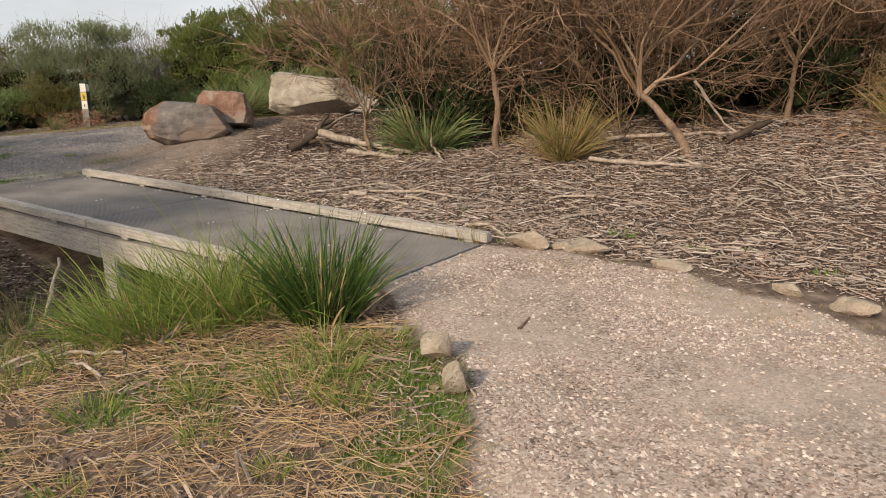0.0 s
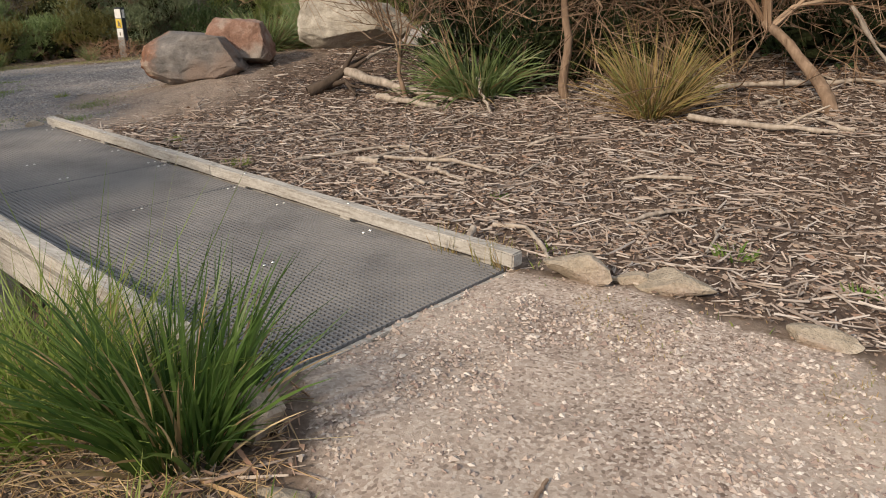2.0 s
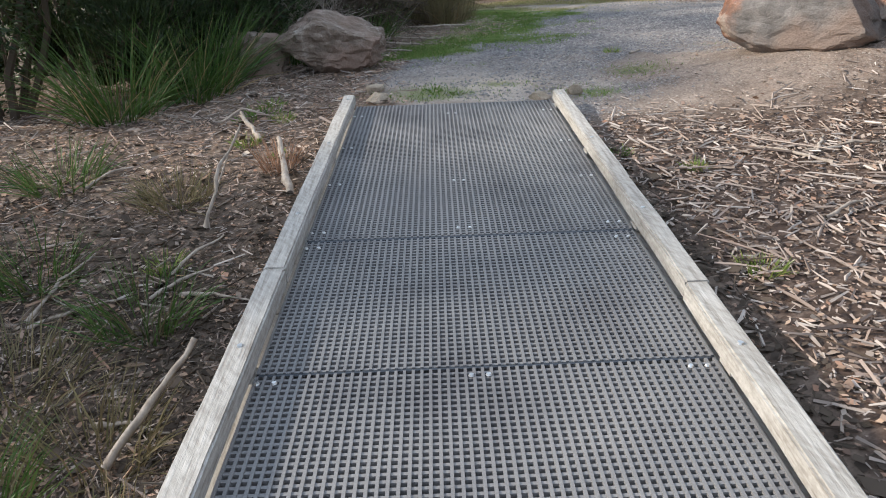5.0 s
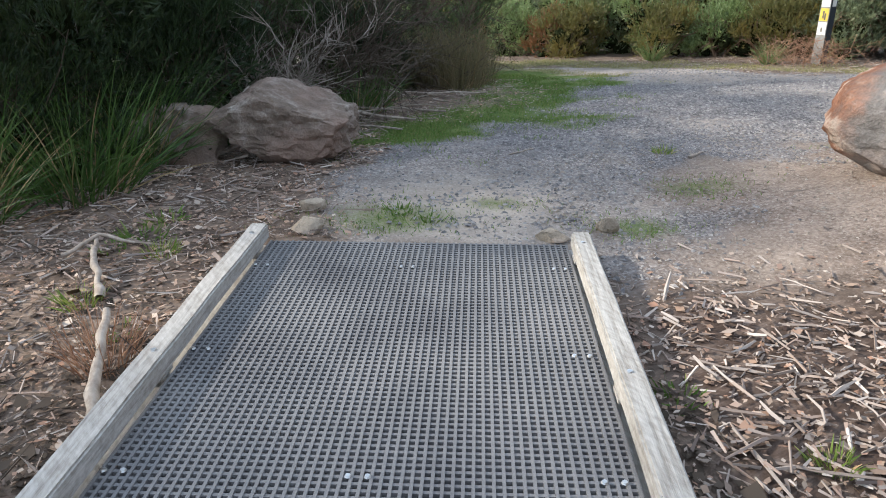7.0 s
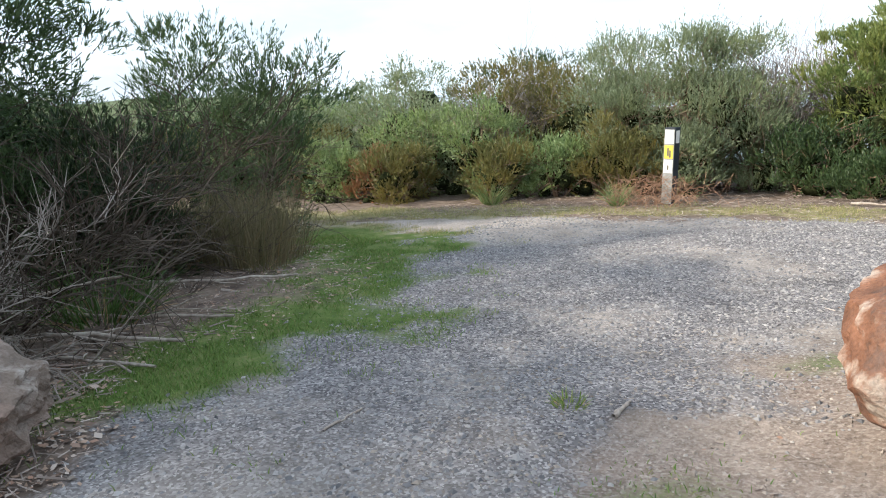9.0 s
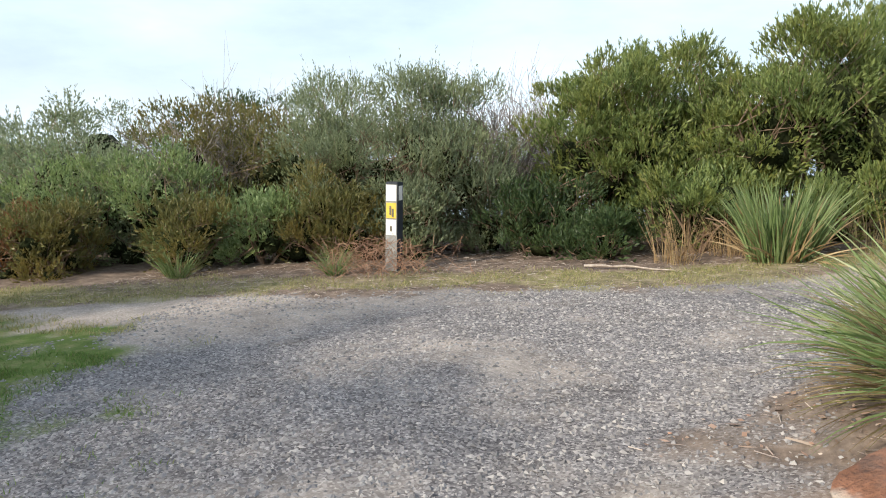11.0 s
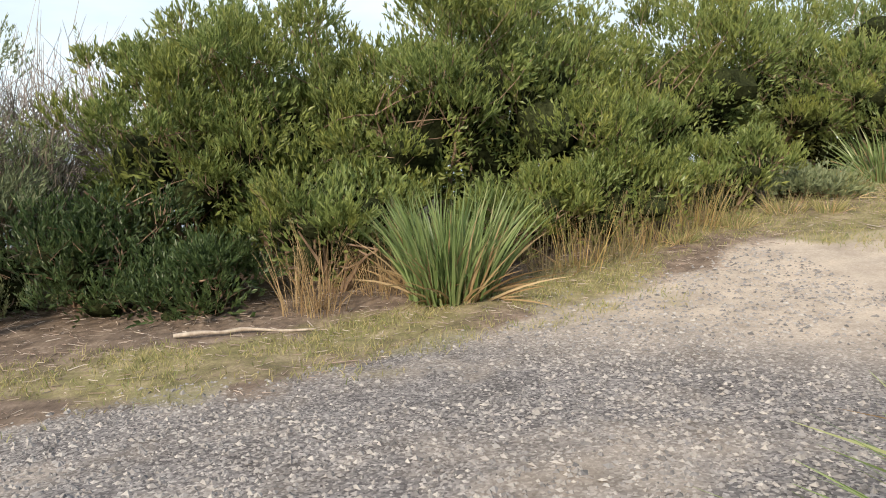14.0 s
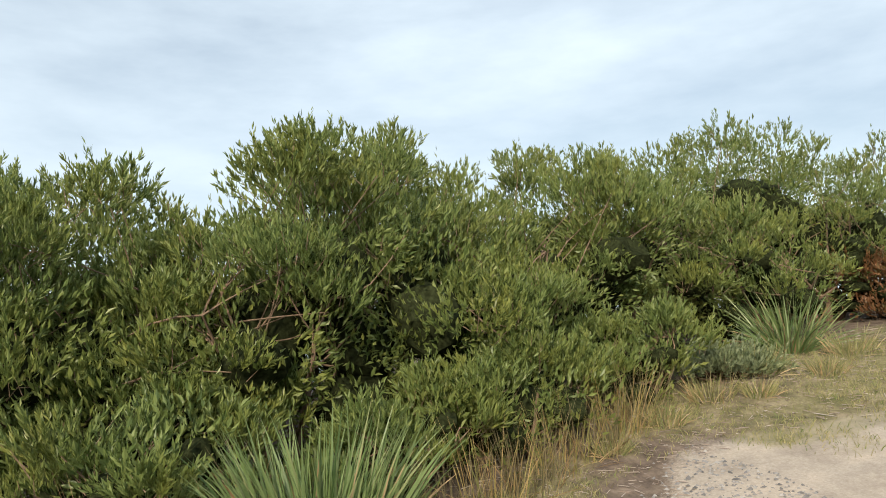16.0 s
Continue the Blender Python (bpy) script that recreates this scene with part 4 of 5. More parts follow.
for i, (x, y, r, top) in enumerate([(-5.35, 17.75, 0.55, 1.35), (-2.95, 18.15, 0.7, 1.55), (-3.9, 18.0, 0.6, 1.3), (-1.7, 18.6, 0.6, 1.6)]):
    shrub("coastal_wattle", x, y, r, top, M_ACACIA, "low rounded wattle shrub at the hedge foot", 120 + i, clumps=16, sprigs=40, **AC)
TT = dict(leaf=(0.042, 0.011), per=14, sprig_len=0.20, up=0.8, skirt=0.06)
for i, (x, y, r, top) in enumerate([(-9.35, 17.75, 1.0, 2.4), (-10.3, 17.9, 1.05, 2.4), (-9.0, 18.5, 0.75, 2.3), (-8.35, 18.1, 0.8, 2.35)]):
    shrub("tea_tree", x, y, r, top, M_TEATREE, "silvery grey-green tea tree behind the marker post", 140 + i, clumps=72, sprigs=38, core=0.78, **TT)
for i, (x, y, r, top, mat, lab) in enumerate([
        (-11.6, 18.0, 0.9, 1.95, M_OLIVE, "olive-brown scrubby bush beside the road"),
        (-11.9, 16.6, 0.85, 1.45, M_BRIGHT, "pale green leafy shrub at the road edge"),
        (-12.9, 18.2, 1.25, 2.1, M_OLIVE, "olive-brown bushy shrub beyond the road"),
        (-13.6, 16.3, 0.85, 1.2, M_BRIGHT, "low green leafy shrub at the road edge"),
        (-14.9, 17.4, 1.2, 1.85, M_TEATREE, "grey-green bushy shrub beyond the road"),
        (-16.8, 17.2, 1.3, 1.8, M_BRIGHT, "mid green rounded shrub beyond the road"),
        (-15.6, 15.4, 0.9, 0.9, M_OLIVE, "low olive shrub at the road edge"),
        (-18.8, 16.2, 1.5, 1.7, M_TEATREE, "grey-green bushy shrub beyond the road"),
        (-21.5, 15.2, 1.7, 1.6, M_FEATHER, "dark green rounded shrub beyond the road"),
        (-24.5, 13.6, 1.9, 1.6, M_TEATREE, "grey-green bushy shrub beyond the road"),
        (-14.2, 20.4, 1.5, 2.4, M_FEATHER, "tall dark green bush behind nearer shrubs"),
        (-17.6, 20.2, 1.7, 2.4, M_TEATREE, "tall grey-green bush behind nearer shrubs"),
        (-10.4, 16.6, 0.5, 0.75, M_BRIGHT, "low pale green shrub at the road edge"),
        (-6.4, 17.5, 0.45, 0.65, M_FEATHER, "low dark green spreading shrub by the verge"),
        (-7.3, 18.0, 0.7, 1.05, M_FEATHER, "low dark green spreading shrub by the verge"),
        (-12.8, 15.4, 0.55, 0.6, M_OLIVE, "low olive shrub at the road edge"),
        (-14.4, 15.3, 0.6, 0.65, M_BRIGHT, "low green leafy shrub at the road edge"),
        (-11.2, 16.1, 0.6, 0.7, M_OLIVE, "low olive shrub at the road edge"),
        (-9.9, 17.0, 0.6, 1.1, M_OLIVE, "yellowish lower branches of scrub behind the post"),
        (-8.75, 17.25, 0.5, 0.95, M_TEATREE, "low grey-green branch spray beside the marker post"),
        (-9.35, 16.9, 0.5, 0.8, M_OLIVE, "yellowish lower branches of scrub behind the post"),
        (-13.0, 16.9, 0.8, 1.3, M_TEATREE, "grey-green bushy shrub beyond the road"),
        (-13.5, 15.6, 0.5, 0.5, M_RUST, "rusty dying fern bush at the road edge"),
        (-16.9, 14.9, 0.7, 0.7, M_BRIGHT, "low green leafy shrub at the road edge"),
        (-15.9, 16.3, 0.8, 1.1, M_TEATREE, "grey-green bushy shrub beyond the road"),
        (-18.6, 14.6, 0.8, 0.8, M_OLIVE, "low olive shrub at the road edge"),
        (-20.5, 13.6, 1.0, 0.9, M_TEATREE, "grey-green bushy shrub beyond the road"),
        (-0.75, 18.75, 0.45, 1.15, M_TEATREE, "low grey-green shrub beside the pale track"),
        (2.9, 20.1, 0.8, 2.2, M_RUST, "rusty dying bush at the end of the hedge"),
        (-28, 15.5, 2.2, 1.9, M_FEATHER, "dark green rounded shrub far along the road")]):
    shrub("bush", x, y, r, top, mat, lab, 160 + i, leaf=(0.055, 0.017), clumps=int(22 + 26 * r), sprigs=26, per=9, sprig_len=0.16, layer=260 if y < 20 else 140, skirt=0.07)
# dark scrub on the shaded side; M_DARK leaves carry the shade in their colour
# the bush at (-6.0, 2.2) is unseen, put there to shade gully and deck
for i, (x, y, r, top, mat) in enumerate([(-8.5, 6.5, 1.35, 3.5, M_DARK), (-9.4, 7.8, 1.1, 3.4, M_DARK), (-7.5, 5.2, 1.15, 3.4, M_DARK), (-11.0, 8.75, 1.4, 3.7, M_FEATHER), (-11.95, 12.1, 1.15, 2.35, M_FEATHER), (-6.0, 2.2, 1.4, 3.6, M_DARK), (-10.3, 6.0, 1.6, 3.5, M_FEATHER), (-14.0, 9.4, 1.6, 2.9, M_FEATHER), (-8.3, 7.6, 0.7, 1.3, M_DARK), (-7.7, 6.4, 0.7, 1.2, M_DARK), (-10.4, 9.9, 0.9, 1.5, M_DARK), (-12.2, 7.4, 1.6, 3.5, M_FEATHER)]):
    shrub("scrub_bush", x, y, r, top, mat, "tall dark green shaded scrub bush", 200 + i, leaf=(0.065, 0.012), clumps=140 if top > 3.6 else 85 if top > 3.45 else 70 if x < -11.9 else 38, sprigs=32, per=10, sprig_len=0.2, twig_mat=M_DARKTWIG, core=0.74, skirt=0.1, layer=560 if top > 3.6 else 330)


def bare_bush(name, x, y, r, h, mat, label, seed, stems=7, n1=7, n2=6, n3=4, lean=(0, 0), trunk=None, thick=0.02, spread=0.55, up=0.1, crook=0.2):
    """A leafless bush of wandering twigs; trunk: a bent trunk's height before it forks."""
    rng = np.random.RandomState(seed)
    z0 = gz(x, y) - 0.04
    ob = thing(name, x, y, z0, label, "bush")
    chunks = []
    start = np.zeros((stems, 3))
    if trunk:
        line = grow(rng, np.zeros((1, 3)), np.array([[lean[0], lean[1], 1.0]]), np.array([trunk]), 8, 0.13, 0.03)
        v, f = tubes(line, taper(line, thick * 1.7, thick * 1.05), 8)
        part("trunk", mesh_from("trunk", v, f, M_BARK, True), None, ob, "bent bare trunk")
        start = np.repeat(line[:, -1], stems, 0) - rng.uniform(0, 0.35, (stems, 1)) * (line[:, -1] - line[:, -3])
    az = rng.uniform(0, 2 * np.pi, stems)
    hh = h - (trunk or 0)
    d = np.stack([np.cos(az) * r + lean[0] * 0.5, np.sin(az) * r + lean[1] * 0.5, np.full(stems, hh * 0.9)], 1)
    main = grow(rng, start, d, np.hypot(r, hh) * rng.uniform(0.7, 1.05, stems), 9, crook, up * 0.5)
    l1 = branch_off(rng, main, n1, spread, 0.55, 0.15, 0.95, 0.25, up)
    l2 = branch_off(rng, l1, n2, spread, 0.6, 0.2, 1.0, 0.25, up)
    l3 = branch_off(rng, l2, n3, spread, 0.75, 0.1, 1.0, 0.22, up, 2)
    limbs = joined([tubes(main, taper(main, thick * 0.6, thick * 0.2), 5), tubes(l1, taper(l1, thick * 0.24, 0.003), 4)])
    part("branchwork", mesh_from("branchwork", *limbs, mat), None, ob, "bare limbs")
    fine = joined([tubes(l2, taper(l2, 0.0055, 0.0026), 3), tubes(l3, taper(l3, 0.0034, 0.0015), 3)])
    tagged(part("twig_mass", mesh_from("twig_mass", *fine, mat), None, ob, "fine bare twigs"), kind="stuff")
    return ob


# dry thicket above the mulch bank
LAB = "leafless brown coastal shrub with tangled fine twigs"
thicket = [(-1.15, 9.85, 0.75, 2.4, 0.5, (0.05, 0.0), 0.022), (0.55, 9.5, 1.2, 3.2, 1.1, (-0.35, 0.25), 0.035), (2.68, 8.32, 1.3, 3.2, 1.0, (-0.55, 0.2), 0.04), (4.25, 9.5, 1.4, 3.0, 0.8, (0.3, 0.15), 0.03), (3.6, 10.6, 1.5, 3.2, 1.1, (-0.4, 0.1), 0.035), (1.35, 9.75, 1.2, 3.2, 0.9, (0.25, 0.1), 0.04), (5.6, 9.2, 1.3, 2.8, 0.5, (0.1, -0.1), 0.03), (6.6, 10.6, 1.5, 3.2, 0.6, (0, 0), 0.03)]
for i, (x, y, r, h, tr, lean, th) in enumerate(thicket):
    bare_bush("dry_shrub", x, y, r, h, M_TWIG, LAB, 300 + i, stems=9, n1=7, n2=6, n3=3, lean=lean, trunk=tr, thick=th * 0.85, spread=0.62, up=0.10, crook=0.24)
for i, (x, y, r, h) in enumerate([(1.1, 10.6, 0.9, 1.8), (4.9, 10.4, 1.0, 2.0), (6.8, 9.6, 1.0, 2.2), (2.2, 9.7, 0.9, 2.0), (3.1, 9.9, 0.9, 2.1), (0.1, 10.4, 0.8, 1.9), (5.6, 10.0, 0.9, 2.2)]):
    bare_bush("dry_brush", x, y, r, h, M_TWIG, "low tangle of dry brown twigs under taller shrubs", 400 + i, stems=12, n1=6, n2=5, n3=3, thick=0.014, spread=0.7, up=0.08, crook=0.3)
rngp = np.random.RandomState(77)
for i in range(7):
    x, y = -0.6 + i * 1.25 + rngp.uniform(-0.4, 0.4), 11.0 + rngp.uniform(-0.4, 0.4)
    bare_bush("dry_shrub", x, y, 1.4, 3.4, M_TWIG, LAB, 330 + i, stems=9, n1=7, n2=6, n3=3, trunk=0.3, thick=0.026)
# near-black bushes added behind the trunks to imitate the thicket's shaded gaps
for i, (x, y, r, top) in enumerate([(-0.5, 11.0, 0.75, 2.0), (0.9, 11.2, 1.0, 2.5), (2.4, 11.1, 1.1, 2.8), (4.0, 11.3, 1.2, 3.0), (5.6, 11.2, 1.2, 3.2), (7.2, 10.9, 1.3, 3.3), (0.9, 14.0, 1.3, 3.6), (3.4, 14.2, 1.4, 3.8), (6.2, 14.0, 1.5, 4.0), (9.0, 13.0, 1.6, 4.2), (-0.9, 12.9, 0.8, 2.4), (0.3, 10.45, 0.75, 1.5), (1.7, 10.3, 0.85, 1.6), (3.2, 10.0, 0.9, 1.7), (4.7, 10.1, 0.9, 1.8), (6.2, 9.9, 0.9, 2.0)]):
    shrub("bush", x, y, r, top, M_DARK, "dark filler bush standing in for shade inside a dry thicket", 360 + i, leaf=(0.07, 0.02), clumps=30, sprigs=24, per=7, core=1.15, layer=170, skirt=0.06)
# bare grey twigs in the gap of the hedge, and dead brush by the road
for i, (x, y, r, h) in enumerate([(-8.2, 19.4, 0.6, 1.6), (-7.6, 19.9, 0.6, 1.6), (-8.6, 20.4, 0.8, 1.7), (-13.2, 19.6, 0.8, 1.7), (-11.2, 19.6, 0.8, 1.9), (-12.2, 17.6, 0.6, 1.6), (-8.0, 18.6, 0.5, 1.4)]):
    bare_bush("bare_shrub", x, y, r, h, M_GREYTWIG, "bare grey twiggy shrub in a gap of the hedge", 380 + i, stems=9, n1=6, n2=5, n3=3, thick=0.014)
for i, (x, y, r, h) in enumerate([(-9.2, 8.9, 1.2, 0.9), (-10.4, 9.6, 1.3, 1.1), (-8.5, 8.3, 0.9, 0.7), (-11.2, 10.6, 1.2, 1.2)]):
    bare_bush("dead_brush", x, y, r, h, M_GREYTWIG if i == 2 else M_DARKTWIG, "sprawling dead grey brushwood beside the track", 390 + i, stems=14, n1=6, n2=5, n3=3, thick=0.014, spread=0.7, up=0.0)

# ---- tussocks and grasses ----


def tussock(name, x, y, r, h, mat, label, seed, blades=420, width=0.011, lean=0.75, droop=1.0, dry=0.25, dry_mat=None, k=6, base_r=0.3, skirt=(1.1, 0.8, 1.0)):
    rng = np.random.RandomState(seed)
    z0 = gz(x, y) - 0.02
    ob = thing(name, x, y, z0, label, "grass tussock")
    for pname, cnt, mt, le, dr, hs, ws in (("foliage", blades, mat, lean, droop, 1.0, 1.0), ("dead_skirt", int(blades * dry), dry_mat or M_DRY, skirt[0], skirt[1], 0.82, skirt[2])):
        if not cnt:
            continue
        az = rng.uniform(0, 2 * np.pi, cnt)
        rr = base_r * r * np.sqrt(rng.rand(cnt))
        base = np.stack([np.cos(az) * rr, np.sin(az) * rr, np.zeros(cnt)], 1)
        az2 = az + rng.normal(0, 0.35, cnt)
        ln = h * 1.25 * hs * rng.uniform(0.55, 1.15, cnt)
        v, f = blade_strips(base, az2, ln, width * ws * rng.uniform(0.6, 1.2, cnt), np.clip(rng.beta(1.6, 2.0, cnt) * le * 1.3, 0, 1.3), rng.uniform(0.2, 1.0, cnt) * dr, k)
        tagged(part(pname, mesh_from(pname, v, f, mt), None, ob, "dry bent blades at the base" if pname == "dead_skirt" else ""), kind="stuff")
    return ob


tussock("sedge_tussock", -0.66, 3.86, 0.45, 0.50, M_SEDGE, "dark green strappy sedge tussock beside the boardwalk", 1, 330, 0.014, 0.52, 0.75, 0.2, M_STRAW, base_r=0.4)
tussock("seeding_grass", -1.05, 4.02, 0.4, 0.72, M_LIGHTGRASS, "tall thin seeding grass stalks beside the boardwalk", 3, 34, 0.004, 0.5, 0.5, 0.2, M_STRAW, base_r=0.7)
for i, (x, y, r, h) in enumerate([(-1.35, 3.95, 0.5, 0.48), (-1.68, 3.85, 0.5, 0.46), (-1.1, 4.0, 0.4, 0.52), (-1.5, 4.2, 0.4, 0.48), (-1.95, 3.95, 0.35, 0.3)]):
    tussock("fine_grass_tussock", x, y, r, h, M_LIGHTGRASS, "fine bright green grass clump beside the boardwalk", 5 + i, 250, 0.0075, 0.9, 0.9, 0.1, M_STRAW, base_r=0.6)
tussock("mat_rush", -3.80, 12.56, 1.0, 0.60, M_TUSSOCK, "large arching mat rush tussock behind boulders", 11, 1150, 0.014, 1.0, 1.15, 1.6, M_SKIRT, skirt=(1.3, 1.2, 0.5))
tussock("mat_rush", -3.1, 13.25, 0.8, 0.78, M_TUSSOCK, "tall upright mat rush behind boulders", 21, 520, 0.016, 0.5, 0.7, 0.5)
tussock("mat_rush", -0.40, 9.95, 0.9, 0.75, M_TUSSOCK, "arching green mat rush under the thicket", 12, 360, 0.020, 1.05, 1.4, 0.15)
tussock("golden_tussock", 1.30, 8.55, 0.6, 0.66, M_GOLD, "golden-brown tussock under bare shrubs", 13, 420, 0.011, 0.8, 0.8, 0.45)
tussock("mat_rush", -4.55, 17.05, 0.66, 0.64, M_TUSSOCK, "pale green mat rush on the road verge", 14, 560, 0.019, 0.34, 0.7, 0.2, base_r=0.45)
tussock("golden_tussock", 5.3, 8.4, 0.8, 0.7, M_GOLD, "dry orange-brown grass tussock at the thicket edge", 18, 420, 0.008, 0.7, 0.7, 0.4)
tussock("golden_tussock", 6.0, 9.0, 0.9, 1.0, M_DRY, "dry orange-brown grass tussock at the thicket edge", 19, 420, 0.008, 0.7, 0.7, 0.4)
tussock("mat_rush", 0.25, 18.95, 0.6, 0.55, M_TUSSOCK, "small pale green mat rush beside the track", 15, 220, 0.016, 0.9, 0.7, 0.2)
tussock("mat_rush", -9.0, 16.0, 0.3, 0.3, M_TUSSOCK, "small grass tuft on the verge", 16, 120, 0.008, 0.7, 0.7, 0.2)
tussock("mat_rush", -10.9, 15.6, 0.4, 0.35, M_TUSSOCK, "small grass tuft on the verge", 17, 140, 0.008, 0.7, 0.7, 0.2)
for i, (x, y, h) in enumerate([(-5.45, 17.15, 0.55), (-5.62, 17.25, 0.45), (-4.95, 17.35, 0.5), (-5.05, 17.5, 0.4)]):
    tussock("dry_reeds", x, y, 0.22, h, M_DRY, "upright dry straw-coloured reeds on the verge", 20 + i, 60, 0.0042, 0.42, 0.5, 0.3, base_r=0.8)
for i in range(7):
    x, y = -3.75 + i * 0.30, 17.35 + i * 0.13
    tussock("dry_reeds", x, y, 0.2, 0.42, M_GOLD if i % 2 else M_REED, "upright rusty reeds at the hedge foot", 30 + i, 60, 0.005, 0.3, 0.35, 0.3, base_r=1.0)
for i in range(9):
    x, y = -10.6 + (i % 5) * 0.28, 10.55 + (i // 5) * 0.5 + (i % 5) * 0.1
    tussock("reed_clump", x, y, 0.35, 0.58, M_REED, "upright brown-green reeds beside the track", 40 + i, 260, 0.005, 0.3, 0.35, 0.1, base_r=0.7)
for i, (x, y, h) in enumerate([(-7.0, 6.6, 0.7), (-7.6, 7.0, 0.75), (-6.7, 5.9, 0.7), (-8.2, 8.0, 0.5), (-9.0, 9.4, 0.45)]):
    tussock("sedge_tussock", x, y, 0.6, h, M_SEDGE, "shaded green sedge under dark scrub", 60 + i, 240, 0.009, 0.8, 0.8, 0.15, base_r=0.5)
for i, (u_, n_) in enumerate([(2.78, 4.66), (3.05, 4.67), (2.68, 4.68)]):
    x, y = xy(u_, n_)
    tussock("fine_grass_tussock", x, y, 0.08, 0.17, M_GOLD, "thin yellow grass growing against the kerb", 70 + i, 26, 0.005, 0.3, 0.3, 0.2, base_r=0.8)

# ---- ground litter, gravel and turf ----


def scatter(rng, box, density, weight):
    """Random places in a box (x0, y0, x1, y1), kept by a weight of x and y."""
    x0, y0, x1, y1 = box
    n = int((x1 - x0) * (y1 - y0) * density)
    x, y = rng.uniform(x0, x1, n), rng.uniform(y0, y1, n)
    keep = rng.rand(n) < weight(x, y)
    return x[keep], y[keep]


def off_deck(x, y, margin=0.0):
    u, n = un(x, y)
    return ~((n > DECK_L - 0.09 - margin) & (n < DECK_R + 0.12 + margin) & (u > DECK_NEAR - 0.05) & (u < DECK_FAR + 0.05))


def sticks_mesh(rng, x, y, length, thick, lift=0.012, tilt=0.12, bent=False):
    """Small broken sticks lying about: bent four-sided slivers."""
    n = len(x)
    az = rng.uniform(0, 2 * np.pi, n)
    d = np.stack([np.cos(az), np.sin(az), rng.normal(0, tilt, n)], 1)
    c = np.stack([x, y, surface(x, y) + lift * rng.rand(n) + thick * 0.5], 1)
    bend = np.stack([-np.sin(az), np.cos(az), np.zeros(n)], 1) * (length * rng.normal(0, 0.07, n))[:, None]
    if not bent:
        lines = np.stack([c - d * length[:, None] / 2 + bend * 0.5, c + d * length[:, None] / 2], 1)
        return tubes(lines, np.stack([thick * 0.5, thick * 0.3], 1), 3)
    lines = np.stack([c - d * length[:, None] / 2, c + bend, c + d * length[:, None] / 2], 1)
    return tubes(lines, np.stack([thick * 0.35, thick * 0.5, thick * 0.25], 1), 4)


def pebbles_mesh(rng, x, y, size):
    n = len(x)
    octa = np.array([(1, 0, 0), (0, 1, 0), (-1, 0, 0), (0, -1, 0), (0, 0, 1)], float)
    tri = np.array([(0, 1, 4), (1, 2, 4), (2, 3, 4), (3, 0, 4)])
    v = octa[None] * (1 + 0.35 * rng.normal(size=(n, 5, 3)) * np.array([1, 1, 0.5]))
    a = rng.uniform(0, 2 * np.pi, n)
    ca, sa = np.cos(a)[:, None], np.sin(a)[:, None]
    sx = size * rng.uniform(0.8, 1.5, n)
    X, Y = v[..., 0] * sx[:, None], v[..., 1] * size[:, None]
    V = np.stack([X * ca - Y * sa + x[:, None], X * sa + Y * ca + y[:, None], v[..., 2] * size[:, None] * 0.75 + surface(x, y)[:, None]], -1)
    F = (np.arange(n) * 5)[:, None, None] + tri[None]
    return V.reshape(-1, 3), F.reshape(-1, 3)


def turf_mesh(rng, x, y, h, width=0.004, k=2, lean=0.6):
    n = len(x)
    base = np.stack([x, y, surface(x, y) - 0.004], 1)
    return blade_strips(base, rng.uniform(0, 6.283, n), h * rng.uniform(0.5, 1.3, n), np.full(n, width), rng.uniform(0, lean, n), rng.uniform(0.1, 1.0, n), k)


rng = np.random.RandomState(5)
w_mulch = lambda x, y: zones(x, y)[3] * off_deck(x, y)
# shredded mulch on the bank, finest first
x, y = scatter(rng, (-5, 4, 7.5, 12.5), 640, lambda a, b: w_mulch(a, b) * np.where(b < 9.5, 1, 0.5))
ln = rng.gamma(1.5, 0.024, len(x)) + 0.014
stuff("mulch_chips", [sticks_mesh(rng, x, y, ln, np.minimum(0.005 + 0.11 * ln * rng.uniform(0.4, 1.6, len(x)), 0.013), 0.02, 0.16)], M_CHIP, "shredded bark and twig mulch on the bank", "mulch")
x, y = scatter(rng, (-5, 4, 7.5, 12.5), 11, w_mulch)
ln = rng.gamma(3.0, 0.06, len(x)) + 0.12
stuff("mulch_sticks", [sticks_mesh(rng, x, y, ln, rng.uniform(0.007, 0.018, len(x)), 0.03, 0.10, True)], M_CHIP, "longer broken sticks strewn over the mulch", "mulch")


def flakes_mesh(r_, x, y, size):
    """Dead leaves and bark flakes lying nearly flat."""
    n = len(x)
    az = r_.uniform(0, 2 * np.pi, n)
    way = unit(np.stack([np.cos(az), np.sin(az), r_.normal(0, 0.2, n)], 1))
    side = unit(np.stack([-np.sin(az), np.cos(az), r_.normal(0, 0.35, n)], 1))
    base = np.stack([x, y, surface(x, y) + 0.004 + 0.014 * r_.rand(n)], 1)
    w = size * r_.uniform(0.15, 0.4, n)
    v = np.stack([base, base + way * (size * 0.5)[:, None] + side * w[:, None], base + way * size[:, None], base + way * (size * 0.45)[:, None] - side * w[:, None]], 1)
    return v.reshape(-1, 3), np.arange(n * 4).reshape(n, 4)


x, y = scatter(rng, (-5, 4, 7.5, 12.5), 1000, w_mulch)
stuff("bark_flakes", [flakes_mesh(rng, x, y, 0.010 + rng.gamma(2.0, 0.008, len(x)))], M_FLAKE, "torn bark flakes and dead leaves in the mulch", "mulch")
# litter on bare soil

def w_soil(a, b):
    p, r, g, m = zones(a, b)
    return np.clip(1 - 2 * p - r - m, 0, 1) * off_deck(a, b)


